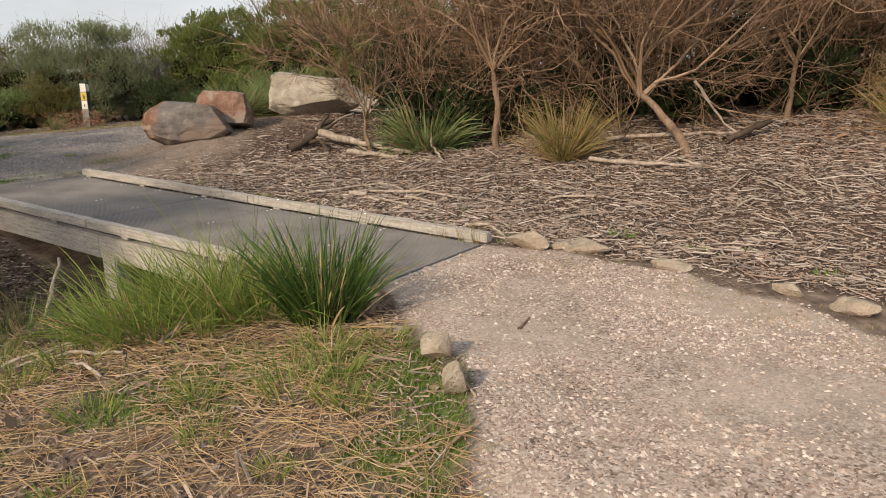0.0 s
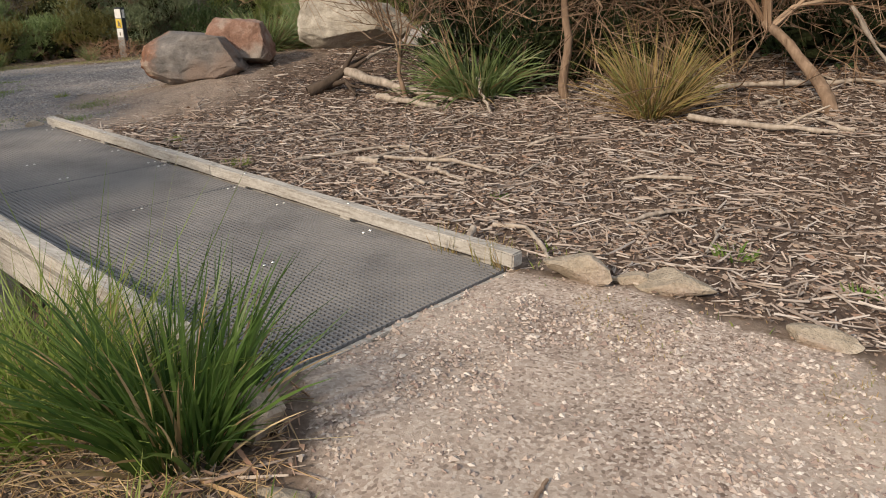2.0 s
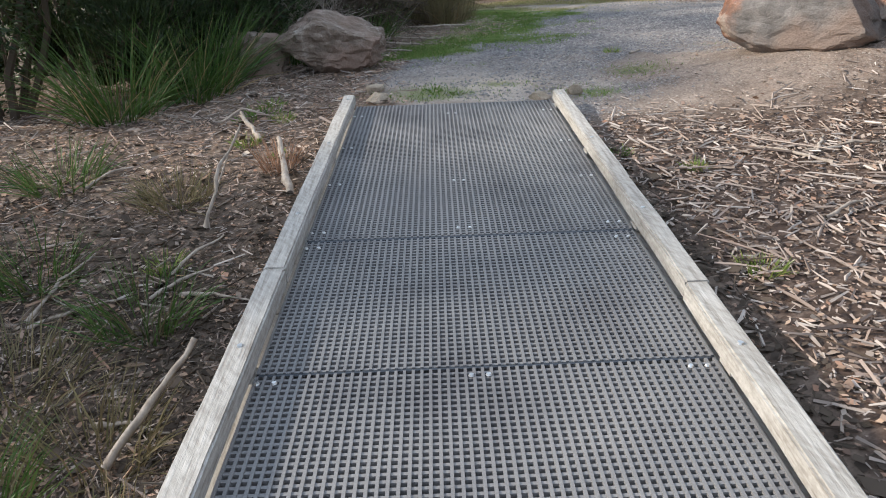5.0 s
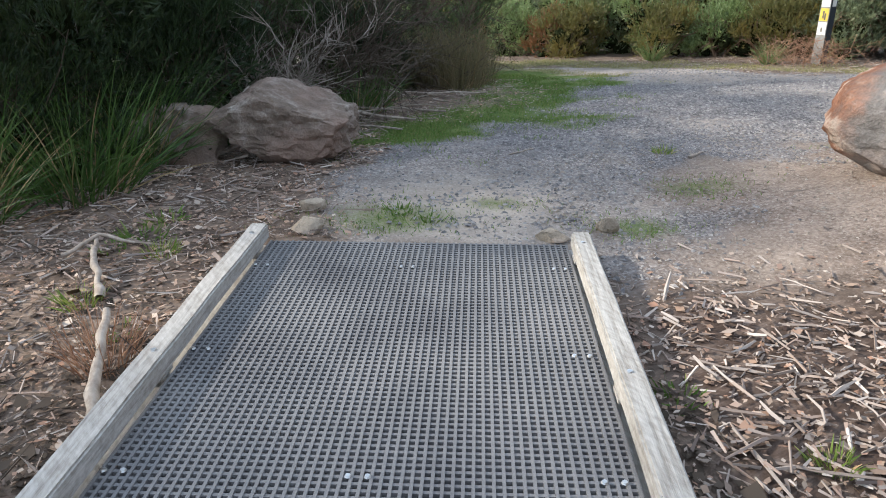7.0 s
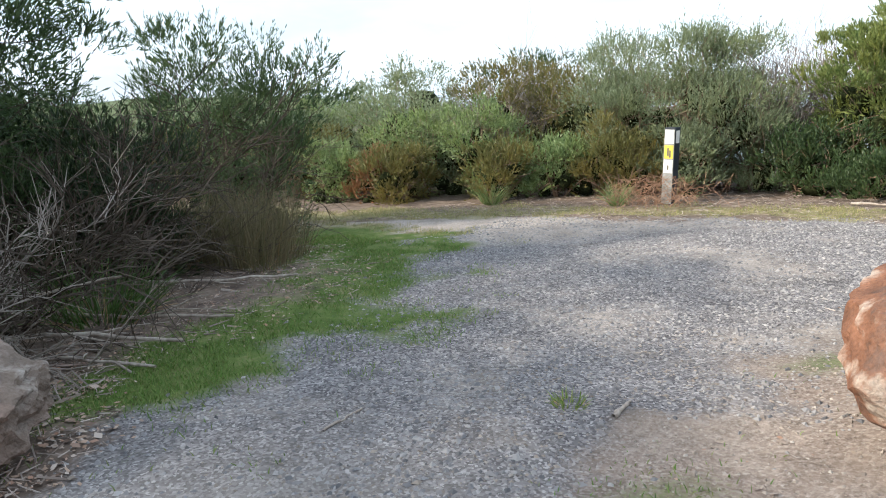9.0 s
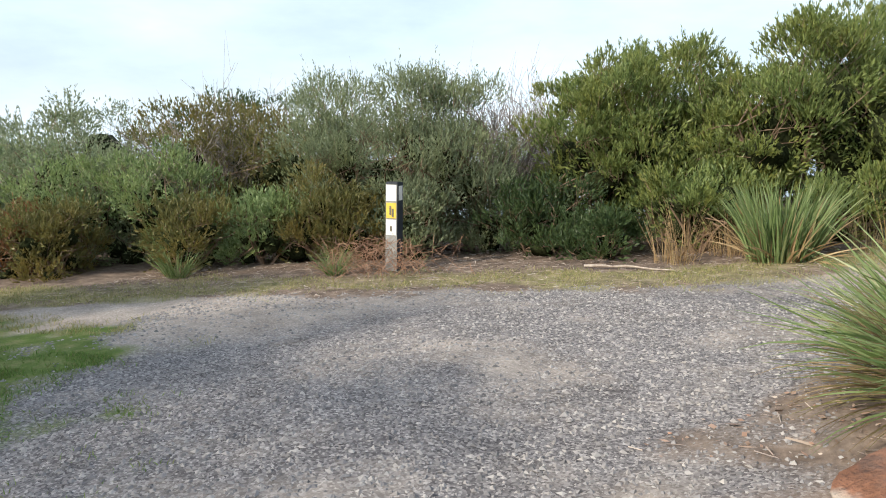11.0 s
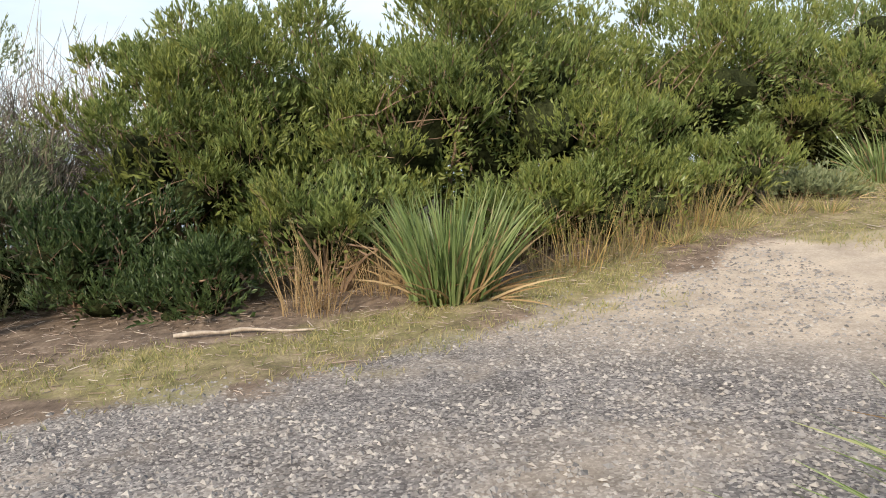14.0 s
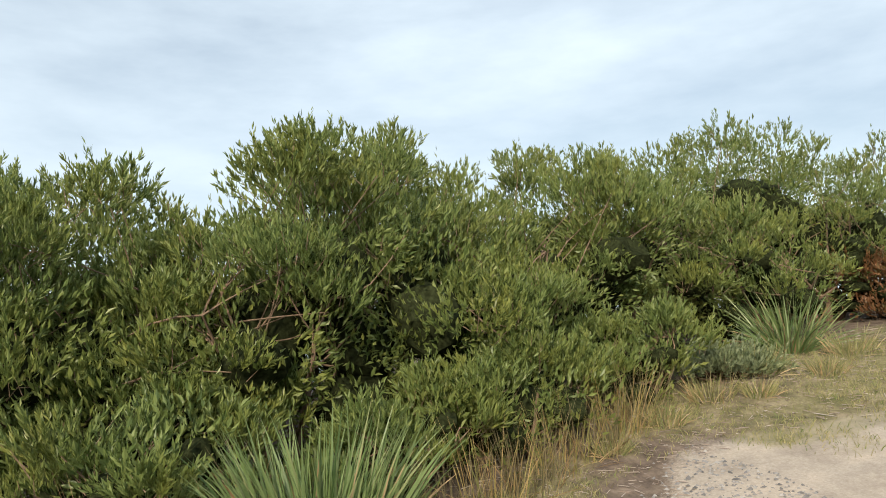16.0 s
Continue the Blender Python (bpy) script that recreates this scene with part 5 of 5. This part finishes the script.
x, y = scatter(rng, (-11, -0.5, 2, 13), 150, w_soil)
ln = rng.gamma(2.0, 0.022, len(x)) + 0.015
stuff("leaf_litter", [sticks_mesh(rng, x, y, ln, 0.003 + 0.05 * ln * rng.uniform(0.5, 1.5, len(x)), 0.01, 0.12)], M_CHIP, "dry leaf and twig litter on bare soil", "leaf litter")
x, y = scatter(rng, (-5.5, 0.3, 0.4, 5.2), 500, w_soil)
ln = rng.gamma(1.6, 0.03, len(x)) + 0.015
stuff("leaf_litter", [sticks_mesh(rng, x, y, ln, 0.003 + 0.06 * ln * rng.uniform(0.4, 1.4, len(x)), 0.02, 0.16)], M_FLAKE, "dense twig litter on the slope below the path", "leaf litter")
x, y = scatter(rng, (-11, -0.5, 2, 13), 520, w_soil)
stuff("dead_leaves", [flakes_mesh(rng, x, y, 0.010 + rng.gamma(2.0, 0.006, len(x)))], M_FLAKE, "small dead leaves scattered on bare soil", "leaf litter")
x, y = scatter(rng, (-8.5, 4.0, -2.5, 9.0), 900, w_soil)
stuff("dead_leaves", [flakes_mesh(rng, x, y, 0.012 + rng.gamma(2.0, 0.008, len(x)))], M_FLAKE, "dense dead leaves beside the boardwalk", "leaf litter")
x, y = scatter(rng, (-8.5, 4.0, -2.5, 9.0), 260, w_soil)
ln = rng.gamma(1.6, 0.03, len(x)) + 0.015
stuff("leaf_litter", [sticks_mesh(rng, x, y, ln, 0.003 + 0.06 * ln * rng.uniform(0.4, 1.4, len(x)), 0.02, 0.16)], M_CHIP, "broken twig litter beside the boardwalk", "leaf litter")
x, y = scatter(rng, (-11.5, 14, 3, 19.5), 240, lambda a, b: np.clip(1 - zones(a, b)[1], 0, 1))
ln = rng.gamma(1.6, 0.018, len(x)) + 0.015
stuff("leaf_litter", [sticks_mesh(rng, x, y, ln, 0.003 + 0.04 * ln, 0.01, 0.12)], M_CHIP, "dry twig litter along the hedge foot", "leaf litter")
# dark litter in the gully, its near-black tone doubling as the shade there
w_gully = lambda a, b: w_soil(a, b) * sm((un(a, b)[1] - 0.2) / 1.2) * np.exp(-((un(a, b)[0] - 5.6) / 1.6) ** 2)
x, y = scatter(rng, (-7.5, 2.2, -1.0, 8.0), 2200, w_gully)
stuff("dead_leaves", [flakes_mesh(rng, x, y, 0.016 + rng.gamma(2.0, 0.012, len(x)))], M_DARKTWIG, "dark leaves in the gully, toned to carry its shade", "leaf litter")
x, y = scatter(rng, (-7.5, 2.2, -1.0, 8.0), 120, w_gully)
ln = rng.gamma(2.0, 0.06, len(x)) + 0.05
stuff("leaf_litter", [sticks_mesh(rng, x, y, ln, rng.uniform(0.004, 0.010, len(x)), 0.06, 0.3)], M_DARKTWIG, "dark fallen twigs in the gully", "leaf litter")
# pale torn strips of bark over the mulch
x, y = scatter(rng, (-5, 4, 7.5, 10.5), 60, lambda a, b: w_mulch(a, b) * (0.35 + 0.65 * (vnoise(a * 1.8, b * 1.8, 41) > 0.5)))
ln = rng.gamma(2.0, 0.03, len(x)) + 0.035
stuff("bark_strips", [sticks_mesh(rng, x, y, ln, rng.uniform(0.006, 0.017, len(x)), 0.03, 0.16, True)], M_PALECHIP, "pale grey torn strips of bark on the mulch", "mulch")
# rusty needles under the thicket
x, y = scatter(rng, (2.6, 7.2, 8.0, 10.5), 420, lambda a, b: sm((a + 0.6 * (b - 8) - 3.0) / 1.2))
stuff("dead_leaves", [flakes_mesh(rng, x, y, 0.02 + rng.gamma(2.0, 0.014, len(x)))], M_FERN, "rusty fallen needles under the thicket", "leaf litter")
# gravel
x, y = scatter(rng, (-0.7, 0.2, 3.6, 5.6), 2700, lambda a, b: np.clip(zones(a, b)[0], 0, 1) * (0.25 + 0.75 * (vnoise(a * 1.7, b * 1.7, 21) > 0.45)))
size = np.minimum(0.0032 + rng.gamma(1.5, 0.0027, len(x)), 0.013)
stuff("path_gravel", [pebbles_mesh(rng, x, y, size)], M_GRIT, "loose pinkish gravel on the footpath", "gravel")
x, y = scatter(rng, (-9.5, 7.6, -2.0, 17.5), 1000, lambda a, b: zones(a, b)[1] * (1 - zones(a, b)[2]) * (0.3 + 0.7 * (vnoise(a * 1.3, b * 1.3, 22) > 0.42)) * off_deck(a, b))
size = np.minimum(0.005 + rng.gamma(1.8, 0.0033, len(x)), 0.015)
stuff("road_gravel", [pebbles_mesh(rng, x, y, size)], M_METAL, "loose grey crushed stone on the track", "gravel")
x, y = scatter(rng, (-6.5, 7.5, -3.0, 11.5), 900, lambda a, b: np.clip(1 - zones(a, b)[3], 0, 1) * off_deck(a, b) * sm((inside(a, b, APRON_POLY) + 1.2 * (vnoise(a * 1.6, b * 1.6, 5) - 0.5)) / 0.9 + 0.5))
size = np.minimum(0.0026 + rng.gamma(1.4, 0.0022, len(x)), 0.011)
stuff("path_gravel", [pebbles_mesh(rng, x, y, size)], M_APRON, "brownish grit around the end of the boardwalk", "gravel")
# turf
w_green = lambda a, b: zones(a, b)[2] * off_deck(a, b) * (0.2 + 0.8 * (vnoise(a * 3, b * 3, 24) > 0.4))
x, y = scatter(rng, (-10.8, 8, -6, 12.6), 4200, w_green)
stuff("grass", [turf_mesh(rng, x, y, np.full(len(x), 0.035), 0.0045)], M_LAWN, "short green grass on the track shoulder", "grass")
x, y = scatter(rng, (-6.0, 6.9, -2.4, 11.0), 3200, w_green)
stuff("grass", [turf_mesh(rng, x, y, np.full(len(x), 0.028), 0.004)], M_LAWN, "short green grass patches at the boardwalk's end", "grass")
x, y = scatter(rng, (-13, 13, 1, 19.5), 2300, w_green)
stuff("grass", [turf_mesh(rng, x, y, np.full(len(x), 0.045), 0.0045)], M_VERGE, "short yellowish grass along the road verge", "grass")
x, y = scatter(rng, (-4.5, 0.3, 0.8, 4.4), 4200, w_green)
stuff("grass", [turf_mesh(rng, x, y, np.full(len(x), 0.045), 0.004)], M_LAWN, "short green grass beside the footpath", "grass")
x, y = scatter(rng, (0.6, 3.0, 2.6, 5.2), 1400, lambda a, b: np.exp(-((inside(a, b, PATH_POLY) - 0.22) / 0.22) ** 2) * (vnoise(a * 2.5, b * 2.5, 29) > 0.35))
stuff("grass", [turf_mesh(rng, x, y, np.full(len(x), 0.022), 0.003)], M_GOLD, "low brown moss and grass fringe on the path edge", "grass")
x, y = scatter(rng, (0.4, 3.4, 4.0, 6.2), 260, lambda a, b: np.exp(-((inside(a, b, PATH_POLY) + 0.25) / 0.25) ** 2) * (vnoise(a * 2.5, b * 2.5, 30) > 0.5))
stuff("grass", [turf_mesh(rng, x, y, np.full(len(x), 0.06), 0.008)], M_LIGHTGRASS, "small green weeds between edging stones", "grass")
# straw thatch on the slope
x, y = scatter(rng, (-3.2, 0.3, 0.3, 4.0), 760, lambda a, b: w_soil(a, b) * (vnoise(a * 1.4, b * 1.4, 31) > 0.36))
ln = rng.gamma(2.5, 0.05, len(x)) + 0.05
stuff("straw_thatch", [sticks_mesh(rng, x, y, ln, np.full(len(x), 0.004), 0.03, 0.15)], M_STRAW, "matted straw-coloured dead grass on the slope", "dead grass")
x, y = scatter(rng, (-9.8, 15.5, -7.4, 16.9), 900, lambda a, b: np.exp(-(((a + 8.55) / 0.55) ** 2 + ((b - 16.2) / 0.30) ** 2)))
ln = rng.uniform(0.08, 0.30, len(x))
stuff("dead_bracken", [sticks_mesh(rng, x, y, ln, np.full(len(x), 0.006), 0.34, 0.6)], M_FERN, "rusty dead bracken heaped around the post foot", "dead bracken")


def fallen(points, r0, r1, label, mat=None, seed=0, name="fallen_branch", forks=0):
    """A fallen branch lying along ground points."""
    rg = np.random.RandomState(seed)
    pts = np.array([(px, py, gz(px, py) + pz) for px, py, pz in points], float)
    t = np.linspace(0, len(pts) - 1, 9)
    line = np.stack([np.interp(t, np.arange(len(pts)), pts[:, a]) for a in range(3)], 1)
    line[1:-1] += rg.normal(0, 0.016 * min(1.0, np.linalg.norm(pts[-1] - pts[0])), (7, 3)) * np.array([1, 1, 0.4])
    o = line[0].copy()
    ob = thing(name, o[0], o[1], o[2], label, "branch")
    L = (line - o)[None]
    v, f = tubes(L, taper(L, r0, r1) * (1 + 0.15 * rg.normal(size=(1, 9))), 7)
    part("stem", mesh_from("stem", v, f, mat or M_LOG, True), None, ob)
    for _ in range(forks):
        b = branch_off(rg, L, 1, 0.5, 0.4, 0.3, 0.8, 0.15, 0.0)
        v, f = tubes(b, taper(b, r1 * 1.1, r1 * 0.4), 5)
        part("fork", mesh_from("fork", v, f, mat or M_LOG, True), None, ob)
    return ob


GREY = "weathered grey fallen branch lying on the mulch"
fallen([(-2.0, 10.35, 0.20), (-1.55, 10.15, 0.13), (-1.1, 9.95, 0.07), (-0.55, 9.62, 0.04)], 0.055, 0.03, "weathered grey fallen log with roots on the mulch", None, 1, forks=3)
fallen([(-2.35, 10.1, 0.03), (-2.0, 10.3, 0.18), (-1.8, 10.45, 0.30)], 0.075, 0.035, "dark broken stump root on the mulch", M_DARKBARK, 2, "stump_root", 4)
fallen([(-2.25, 10.25, 0.04), (-1.95, 10.2, 0.12), (-1.75, 10.0, 0.03)], 0.05, 0.02, "dark broken root on the mulch", M_DARKBARK, 12, "stump_root", 2)
fallen([(-1.48, 9.87, 0.03), (-1.1, 9.6, 0.04), (-0.73, 9.38, 0.03)], 0.038, 0.026, GREY, None, 3)
fallen([(-1.9, 10.4, 0.20), (-1.75, 10.7, 0.28), (-1.55, 10.95, 0.32)], 0.03, 0.015, GREY, None, 13, forks=1)
fallen([(-0.36, 9.7, 0.24), (-0.26, 9.35, 0.10), (-0.15, 9.0, 0.02)], 0.018, 0.012, "bent pale branch leaning out of a rush", None, 14)
fallen([(-1.6, 7.52, 0.015), (-1.2, 7.85, 0.025), (-0.81, 8.0, 0.025), (-0.54, 7.75, 0.015)], 0.017, 0.009, GREY, None, 15, forks=1)
fallen([(-1.1, 7.62, 0.015), (-0.9, 7.54, 0.015)], 0.03, 0.026, "short pale broken branch piece on the mulch", None, 16)
fallen([(-0.48, 7.41, 0.02), (-0.14, 6.99, 0.02)], 0.02, 0.012, GREY, None, 17)
fallen([(1.55, 8.25, 0.05), (2.0, 8.0, 0.04), (2.54, 7.75, 0.03)], 0.028, 0.016, GREY, None, 4, forks=1)
fallen([(1.9, 9.1, 0.06), (2.7, 9.0, 0.05), (3.4, 8.85, 0.03)], 0.03, 0.016, GREY, None, 5)
fallen([(3.15, 8.5, 0.03), (3.5, 8.6, 0.12), (3.75, 8.75, 0.18)], 0.045, 0.03, "dark rotten log under bare shrubs", M_DARKBARK, 6)
fallen([(2.75, 8.55, 0.75), (3.0, 8.6, 0.4), (3.35, 8.6, 0.02)], 0.018, 0.012, "pale dead branch leaning against a bent trunk", None, 7)
fallen([(0.14, 6.05, 0.01), (0.30, 5.98, 0.02), (0.42, 5.80, 0.025), (0.47, 5.55, 0.01)], 0.017, 0.011, "curved grey root beside the kerb", None, 8)
fallen([(0.05, 5.83, 0.06), (0.03, 5.66, 0.02)], 0.02, 0.014, "short broken grey stick beside the kerb", None, 9)
fallen([(-0.9, 7.7, 0.02), (-0.3, 7.5, 0.04), (0.2, 7.2, 0.02)], 0.017, 0.009, GREY, None, 10, forks=1)
for i in range(46):
    px, py = rng.uniform(-3, 4.2), rng.uniform(6.0, 9.3)
    uu, nn = un(px, py)
    if nn < 5.3 or uu > 8:
        continue
    a, L = rng.uniform(0, 3.14), rng.uniform(0.15, 0.35)
    fallen([(px - L * math.cos(a), py - L * math.sin(a), 0.02), (px, py, 0.035), (px + L * math.cos(a), py + L * math.sin(a), 0.02)], rng.uniform(0.008, 0.018), 0.006, GREY, None, 40 + i)
# sticks on the track and by the dead brush
STK = "short grey stick lying on the gravel"
fallen([(-5.28, 10.14, 0.008), (-5.30, 10.30, 0.012)], 0.012, 0.006, STK, None, 80)
fallen([(-6.14, 9.3, 0.006), (-6.2, 9.55, 0.008)], 0.007, 0.005, STK, None, 81)
fallen([(0.43, 3.62, 0.005), (0.50, 3.80, 0.008)], 0.009, 0.006, "short brown stick lying on the gravel path", M_BARK, 82)
BR = "pale dead branch sprawling at the scrub edge"
for i, pts in enumerate([[(-9.6, 8.6, 0.05), (-8.9, 9.0, 0.30), (-8.4, 9.35, 0.42)], [(-9.0, 8.6, 0.05), (-8.5, 9.0, 0.12), (-7.9, 9.5, 0.04)], [(-9.3, 9.2, 0.05), (-8.7, 9.5, 0.06), (-8.2, 10.0, 0.03)], [(-8.6, 8.4, 0.04), (-8.2, 8.9, 0.05), (-7.6, 9.2, 0.03)], [(-8.9, 9.6, 0.02), (-8.85, 9.75, 0.22)], [(-9.7, 9.9, 0.06), (-9.2, 10.3, 0.05), (-8.8, 10.9, 0.03)]]):
    fallen(pts, 0.018, 0.008, BR, M_LOG, 90 + i, forks=2)
# sticks below the deck side
fallen([xy(6.9, 2.55) + (0.02,), xy(6.95, 2.65) + (0.28,), xy(7.1, 2.78) + (0.50,)], 0.014, 0.006, "thin bleached dead stick beside the boardwalk", None, 110, "dead_stick", 1)
fallen([xy(5.2, 2.6) + (0.03,), xy(5.35, 2.75) + (0.22,), xy(5.5, 2.9) + (0.40,)], 0.02, 0.01, "bent grey dead branch below the boardwalk", None, 111)
for i in range(16):
    px, py = xy(rng.uniform(3.2, 7.8), rng.uniform(0.9, 2.8))
    a, L = rng.uniform(0, 3.14), rng.uniform(0.12, 0.35)
    fallen([(px - L * math.cos(a), py - L * math.sin(a), 0.02), (px, py, 0.05), (px + L * math.cos(a), py + L * math.sin(a), 0.02)], 0.012, 0.005, "grey dead stick in the gully", None, 120 + i)
fallen([(-6.4, 16.72, 0.02), (-6.0, 16.75, 0.03), (-5.5, 16.7, 0.02)], 0.014, 0.008, "pale dead stick on the verge", None, 140)

fallen([(-4.42, 6.36, 0.05), (-4.62, 6.42, 0.10), (-4.86, 6.50, 0.16)], 0.024, 0.016, "thick bleached broken branch beside the kerb", None, 141, "dead_stick")
fallen([(-5.22, 6.50, 0.02), (-5.45, 6.52, 0.06), (-5.72, 6.56, 0.10)], 0.018, 0.011, "thick bleached broken branch beside the kerb", None, 142, "dead_stick", 1)
fallen([(-5.70, 6.40, 0.06), (-5.72, 6.58, 0.12), (-5.66, 6.72, 0.06)], 0.011, 0.007, "short bleached stick beside the kerb", None, 143, "dead_stick")
tussock("grass_tuft", -4.78, 6.46, 0.14, 0.2, M_FERN, "small rusty dry grass tuft beside the kerb", 301, 110, 0.005, 0.6, 0.4, 0.2, M_FERN, 3, 0.8)
for i, (px, py, s) in enumerate([(-5.88, 6.80, 0.12), (-5.80, 6.62, 0.08), (-4.93, 6.54, 0.07), (-3.36, 7.97, 0.08), (-6.1, 6.95, 0.10), (-5.38, 8.02, 0.07), (-5.18, 8.12, 0.06), (0.15, 6.6, 0.07), (1.42, 5.75, 0.10), (1.9, 5.35, 0.08), (2.6, 4.7, 0.09), (2.3, 5.3, 0.06)]):
    tussock("weed", px, py, s, s * 0.7, M_LAWN, "small bright green leafy weed on bare soil", 310 + i, 60, 0.014, 1.1, 0.6, 0.0, None, 3, 0.9)

for i, (px, py, s) in enumerate([(-1.9, 17.95, 0.14), (-1.3, 18.2, 0.18), (-0.6, 18.45, 0.2), (-0.2, 18.1, 0.14), (-2.5, 17.75, 0.12), (0.4, 18.4, 0.2), (-1.0, 18.0, 0.12)]):
    tussock("grass_tuft", px, py, s, s * 1.2, M_VERGE, "pale yellow-green grass tuft on the verge", 330 + i, 110, 0.006, 0.7, 0.6, 0.3, M_STRAW, 3, 0.9)

# leafy weeds on the slope, each a small thing of its own
for i, (px, py, s) in enumerate([(-0.55, 3.35, 0.16), (-0.45, 3.05, 0.14), (-0.35, 2.75, 0.12), (-0.62, 2.9, 0.15), (-0.25, 3.45, 0.12), (-1.05, 2.9, 0.10), (-0.9, 2.55, 0.10), (-1.5, 2.8, 0.12), (-2.1, 3.2, 0.16), (-2.4, 2.7, 0.12), (-0.55, 2.3, 0.07), (-1.3, 2.2, 0.08), (-2.6, 3.7, 0.2), (-3.1, 3.3, 0.18), (-1.9, 3.45, 0.2)]):
    tussock("grass_tuft", px, py, s, s * 0.95, M_LIGHTGRASS, "small bright green grass tuft on the slope", 200 + i, 110, 0.005, 0.8, 0.6, 0.25, M_STRAW, 3, 0.9)
for i, (pu, pn, s) in enumerate([(7.9, 2.6, 0.09), (6.6, 2.4, 0.10), (8.4, 2.75, 0.08), (5.6, 5.1, 0.08), (6.8, 5.25, 0.06), (10.1, 5.6, 0.07), (3.4, 2.3, 0.2), (4.3, 2.2, 0.22), (5.1, 1.8, 0.2), (4.0, 2.75, 0.24), (4.7, 2.8, 0.2)]):
    px, py = xy(pu, pn)
    tussock("grass_tuft", px, py, s, s * 0.9, M_LIGHTGRASS if i < 6 else M_REED, "small grass tuft beside the boardwalk", 230 + i, 90, 0.006, 0.8, 0.6, 0.25, M_STRAW, 3, 0.9)
for i, (pu, pn, s) in enumerate([(4.9, 2.2, 0.28), (5.3, 2.5, 0.26), (5.7, 2.0, 0.3), (6.2, 2.4, 0.26), (5.0, 1.4, 0.32), (5.9, 1.3, 0.3), (6.6, 1.7, 0.25), (4.4, 1.7, 0.28), (7.2, 2.3, 0.2), (7.5, 1.5, 0.25)]):
    px, py = xy(pu, pn)
    tussock("sedge_tussock", px, py, s, s, M_REED if i % 3 else M_SEDGE, "low dull sedge in the shaded gully", 260 + i, 150, 0.007, 0.9, 0.8, 0.4, M_REED, 4, 0.9)
